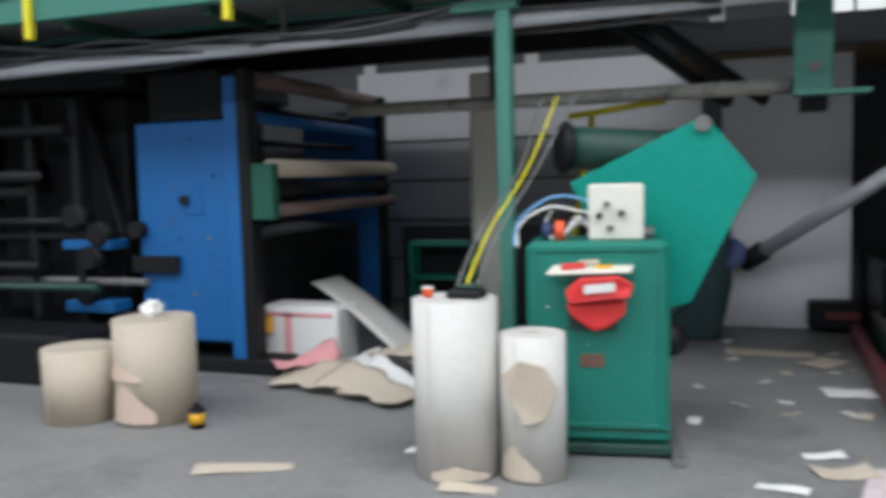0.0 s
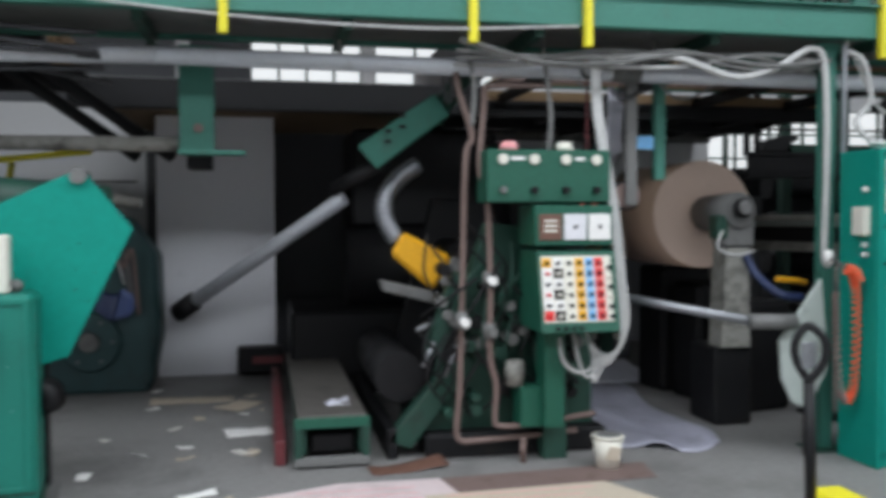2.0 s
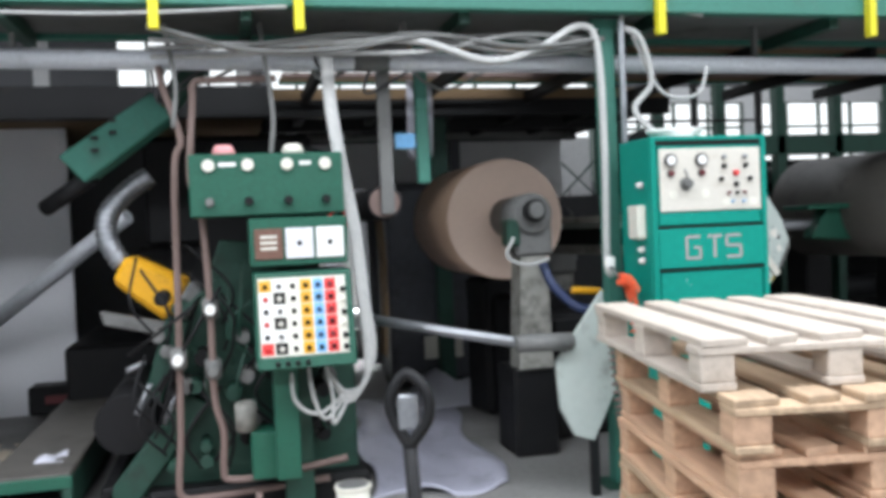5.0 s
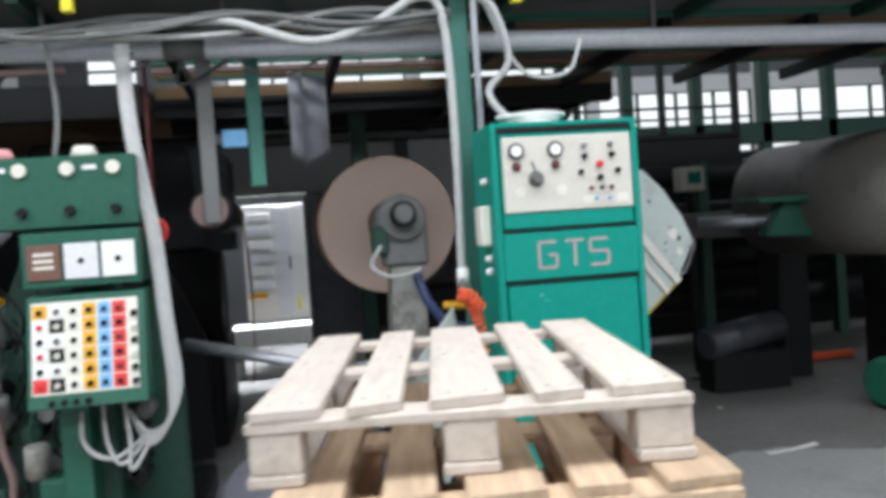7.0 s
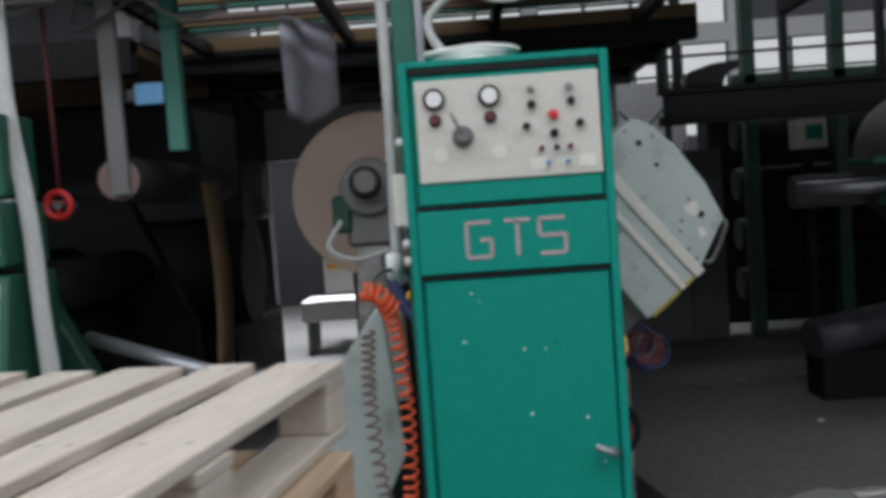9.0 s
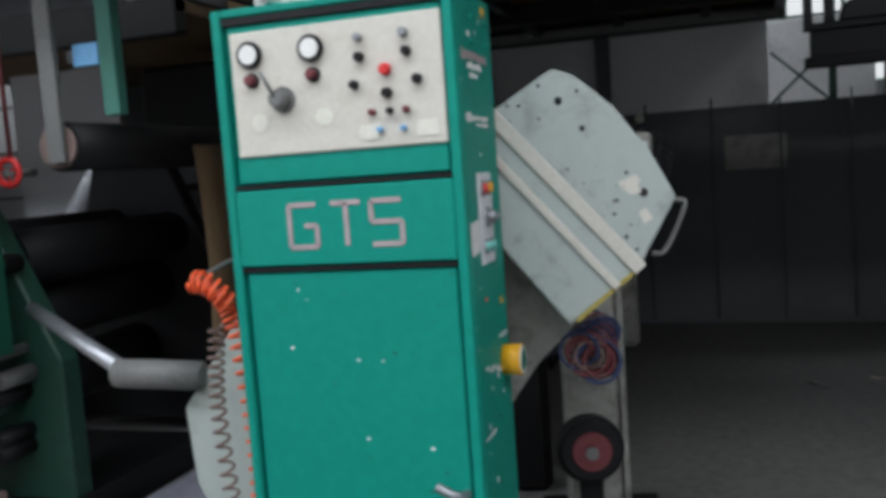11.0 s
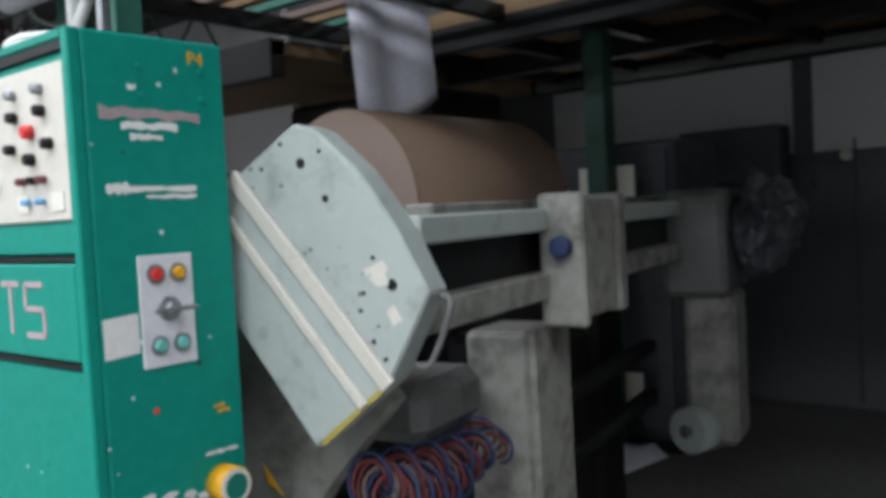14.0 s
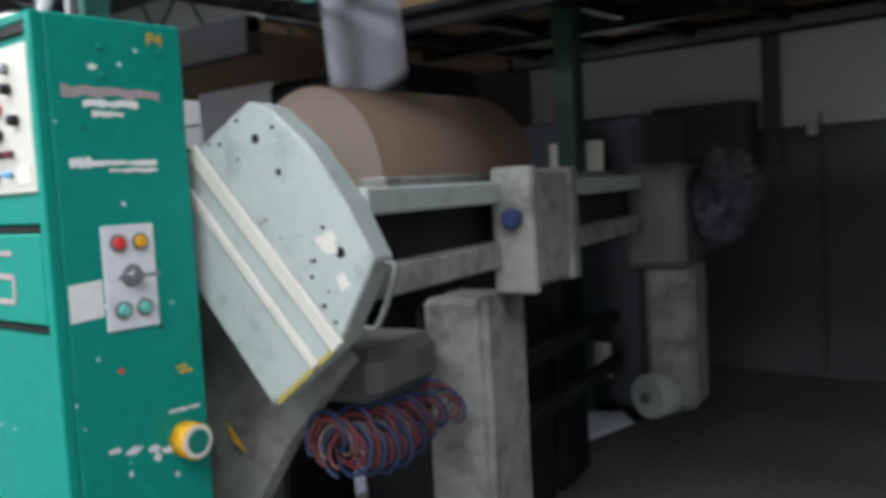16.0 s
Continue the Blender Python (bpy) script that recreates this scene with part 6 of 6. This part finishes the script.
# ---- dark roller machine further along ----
dm = thing("dark_machine", "roller machine with many shafts, coloured near-black for its unlit bay", "machine", (-6.6, 7.0, 0))
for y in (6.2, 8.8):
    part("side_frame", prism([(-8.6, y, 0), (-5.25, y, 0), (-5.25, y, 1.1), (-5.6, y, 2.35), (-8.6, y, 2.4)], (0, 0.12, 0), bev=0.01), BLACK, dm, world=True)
# black block added to fill the unlit depth behind the rollers
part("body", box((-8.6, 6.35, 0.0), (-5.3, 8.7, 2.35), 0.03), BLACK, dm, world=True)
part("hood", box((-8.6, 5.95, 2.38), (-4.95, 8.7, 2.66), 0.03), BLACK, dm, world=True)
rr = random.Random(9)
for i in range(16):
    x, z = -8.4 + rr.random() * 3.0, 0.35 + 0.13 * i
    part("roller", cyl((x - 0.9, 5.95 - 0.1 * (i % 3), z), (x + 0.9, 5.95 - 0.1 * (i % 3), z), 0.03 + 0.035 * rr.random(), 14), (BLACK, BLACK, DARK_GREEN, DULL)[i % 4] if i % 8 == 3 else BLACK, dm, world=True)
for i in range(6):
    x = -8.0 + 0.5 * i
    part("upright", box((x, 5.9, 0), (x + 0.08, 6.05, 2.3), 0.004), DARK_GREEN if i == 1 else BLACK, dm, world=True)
part("blue_tray", box((-5.6, 5.85, 1.02), (-5.1, 6.1, 1.1), 0.01), BLUE, dm, world=True)
part("blue_tray", box((-5.6, 5.85, 0.48), (-5.1, 6.1, 0.58), 0.01), BLUE, dm, world=True)
for i, (x, z) in enumerate(((-5.45, 1.3), (-5.3, 0.95), (-5.35, 0.65), (-5.2, 1.15))):
    part("hub", cyl((x, 5.8, z), (x, 6.0, z), 0.1, 18, bev=0.01), BLACK, dm, world=True)
part("paper_scrap", sheet(5, 8, lambda u, v: (-6.3 + 0.14 * u + 0.05 * math.sin(6 * v), 5.82, 1.7 + 0.6 * v), 0.01), GREYPAPER, dm, world=True)
part("paper_scrap", sheet(5, 8, lambda u, v: (-5.75 + 0.12 * u, 5.8, 1.55 + 0.22 * v + 0.04 * math.sin(5 * u)), 0.01), GREYPAPER, dm, world=True)
part("floor_tray", box((-7.5, 5.2, 0.0), (-5.0, 5.85, 0.4), 0.03), BLACK, dm, world=True)
part("green_rail", cyl((-8.5, 5.5, 0.72), (-5.1, 5.7, 0.72), 0.035, 12), DARK_GREEN, dm, world=True)
wb = thing("white_machine", "white machine cabinet with yellow stripe deeper in the hall", "machine", (-2.0, 8.6, 0))
part("column", box((-2.78, 8.5, 0), (-2.42, 8.9, 2.6), 0.03), OFFWHITE, wb, world=True)
part("yellow_rail", cyl((-1.7, 8.28, 2.1), (-0.8, 8.28, 2.2), 0.03, 10), YELLOW, wb, world=True)
part("yellow_rail", cyl((-1.7, 8.4, 0.9), (-1.5, 8.4, 2.1), 0.03, 10), YELLOW, wb, world=True)
part("dark_base", box((-3.6, 8.6, 0), (-1.2, 9.4, 1.05), 0.03), BLACK, wb, world=True)
part("green_shelf", box((-3.4, 8.3, 0.5), (-2.7, 8.55, 0.55), 0.004), CAB_GREEN, wb, world=True)
part("green_shelf", box((-3.4, 8.3, 0.85), (-2.7, 8.55, 0.9), 0.004), CAB_GREEN, wb, world=True)
for x in (-3.4, -2.74):
    part("shelf_leg", box((x, 8.3, 0), (x + 0.04, 8.55, 0.9), 0.003), CAB_GREEN, wb, world=True)
for i in range(5):
    single("wall_batten", box((-4.8, 10.375, 0.5 + 0.5 * i), (-0.7, 10.399, 0.53 + 0.5 * i), 0), DULL, "thin horizontal joint strip on the pale wall", "trim", kind="structure")

rr = random.Random(77)
for i in range(26):
    x = rr.uniform(5.15, 5.58)
    z = 1.68 - (x - 5.15) * 0.9 + rr.uniform(-0.12, 0.08)
    if z < 1.25 and x < 5.4:
        continue
    chip(cover, cover.parent.matrix_basis.inverted() @ Vector((x, py(x) - 0.0012, z)), (0.95, 0.31, 0), (0, 0, 1), rr.uniform(0.002, 0.008), (ARM_GREY, BLACK, DULL)[i % 3])
for i in range(18):
    chip(c3, (rr.uniform(0.08, 0.68), -0.0008, rr.uniform(0.2, 1.05)), (1, 0, 0), (0, 0, 1), rr.uniform(0.003, 0.009), (DARK_GREEN, PALE_GREY, BRIGHT_GREEN)[i % 3])
for i in range(16):
    chip(f1, f1.parent.matrix_basis.inverted() @ Vector((rr.uniform(-4.95, -4.2), 5.9985, rr.uniform(0.5, 2.0))), (1, 0, 0), (0, 0, 1), rr.uniform(0.006, 0.025), (BLACK, DARKBLUE, DULL)[i % 3])
for i in range(20):
    chip(gp, gp.matrix_basis.inverted() @ Vector((rr.uniform(-0.75, -0.15), 5.1185, rr.uniform(1.0, 1.5))), (1, 0, 0), (0, 0, 1), rr.uniform(0.003, 0.01), (DARK_GREEN, BLACK, CAB_GREEN)[i % 3])

# teal drive casing between the guard plate and the partition
dc = thing("drive_casing", "dull teal drive casing with round cover, hoses and pipe", "machine", (-0.5, 7.1, 0))
part("casing", prism([(-1.0, 6.9, 0.0), (-0.12, 6.9, 0.0), (-0.02, 6.9, 0.5), (-0.04, 6.9, 1.25), (-0.3, 6.9, 1.6), (-1.0, 6.9, 1.7)], (0, 0.5, 0), bev=0.03), TEAL_CASE, dc, world=True)
cv = part("round_cover", cyl((-0.62, 6.9, 0.48), (-0.62, 6.84, 0.48), 0.27, 32, bev=0.015), TEAL_CASE, dc, "round teal cover", world=True)
part("cover_boss", cyl((-0.62, 6.84, 0.48), (-0.62, 6.8, 0.48), 0.09, 20, bev=0.01), DULL, cv, world=True)
for i in range(6):
    a = i * math.pi / 3
    part("bolt", cyl((-0.62 + 0.2 * math.cos(a), 6.84, 0.48 + 0.2 * math.sin(a)), (-0.62 + 0.2 * math.cos(a), 6.825, 0.48 + 0.2 * math.sin(a)), 0.018, 6), DULL, cv, world=True)
part("pipe", cyl((-1.0, 6.7, 1.86), (-0.15, 6.8, 1.72), 0.05, 14), ARM_GREY, dc, world=True)
for i, m in enumerate((CABLE, DARKCABLE, DULL, DARKCABLE, RUST)):
    o = 0.07 * i
    part("hose", tube([(-0.75 + o, 6.84, 1.65), (-0.6 + o, 6.76, 1.45 - o), (-0.4 + o * 0.6, 6.78, 1.3), (-0.3 + o * 0.4, 6.82, 1.0 - o)], 0.016, 7), m, dc, world=True)
part("blue_cloth", sheet(8, 8, lambda u, v: (-0.6 + 0.4 * u, 6.78 + 0.1 * u * v + 0.03 * math.sin(9 * u), 0.8 + 0.22 * v - 0.12 * math.sin(3.1 * u)), 0.01), DARKBLUE, dc, "dark blue cloth", world=True)
part("rib", box((-0.13, 6.86, 0.1), (-0.09, 6.9, 1.3), 0.006), TEAL_CASE, dc, world=True)
dc.location = (-0.7, 8.4, 0)

# dark cabinet behind the column, and the framed loading gate beyond the bay
lock = thing("machine_cabinet", "dark grey machine cabinet behind the steel column", "cabinet", (4.15, 9.0, 0))
part("body", box((3.72, 8.68, 0.08), (4.6, 9.35, 1.95), 0.02), TARP, lock, world=True)
part("plinth", box((3.75, 8.7, 0), (4.57, 9.3, 0.08), 0.004), BLACK, lock, world=True)
part("door", box((3.76, 8.66, 0.14), (4.56, 8.679, 1.89), 0.004), TARP, lock, world=True)
gate = thing("platform_gate", "near-black steel platform frame hung under the roof", "frame", (7.2, 9.5, 2.08))
part("bottom_channel", box((6.42, 9.46, 2.06), (8.4, 9.56, 2.14), 0.006), BLACK, gate, world=True)
part("side_panel", box((6.46, 9.49, 2.14), (8.4, 9.53, 2.33), 0.004), BLACK, gate, world=True)
part("top_channel", box((6.42, 9.46, 2.33), (8.4, 9.56, 2.38), 0.006), BLACK, gate, world=True)
for x in (6.42, 6.56, 7.5, 8.34):
    part("upright", box((x, 9.47, 2.38), (x + 0.06, 9.55, 6.4), 0.004), BLACK, gate, world=True)
part("rail", cyl((6.45, 9.51, 2.66), (8.4, 9.51, 2.66), 0.015, 8), BLACK, gate, world=True)
load = prism([(6.66, 9.5, 2.381), (7.0, 9.5, 2.381), (7.02, 9.5, 2.5), (7.15, 9.5, 2.53), (7.14, 9.5, 2.6), (6.9, 9.5, 2.58), (6.7, 9.5, 2.52)], (0, 0.2, 0), bev=0.015)
part("load", load, BLACK, gate, "dark load lying on the frame", world=True)
cross = thing("cross_brace", "thin crossed steel braces over the low wall", "brace", (6.5, 10.5, 1.87))
for p, q in (((6.25, 10.5, 1.872), (6.7, 10.5, 2.3)), ((6.25, 10.5, 2.3), (6.7, 10.5, 1.872))):
    part("brace", cyl(p, q, 0.012, 8), DARK_GREEN, cross, world=True)
part("post", box((6.7, 10.47, 1.87), (6.76, 10.53, 3.4), 0.004), DARK_GREEN, cross, world=True)

rc = random.Random(14)
for i in range(7):
    x = rc.uniform(1.7, 3.3)
    y = rc.uniform(5.3, 5.6)
    pts = [(x, y, 2.62), (x + rc.uniform(-0.15, 0.15), y, 2.62 - rc.uniform(0.1, 0.3)), (x + rc.uniform(0.1, 0.5), y + 0.05, 2.62 - rc.uniform(0.0, 0.25)), (x + rc.uniform(0.5, 0.8), y, 2.6)]
    single("cable", tube(pts, 0.009, 6), (DARKCABLE, DULL, DARKCABLE)[i % 3], "slack dark cable looping under the walkway", "cable", "overhead cables")
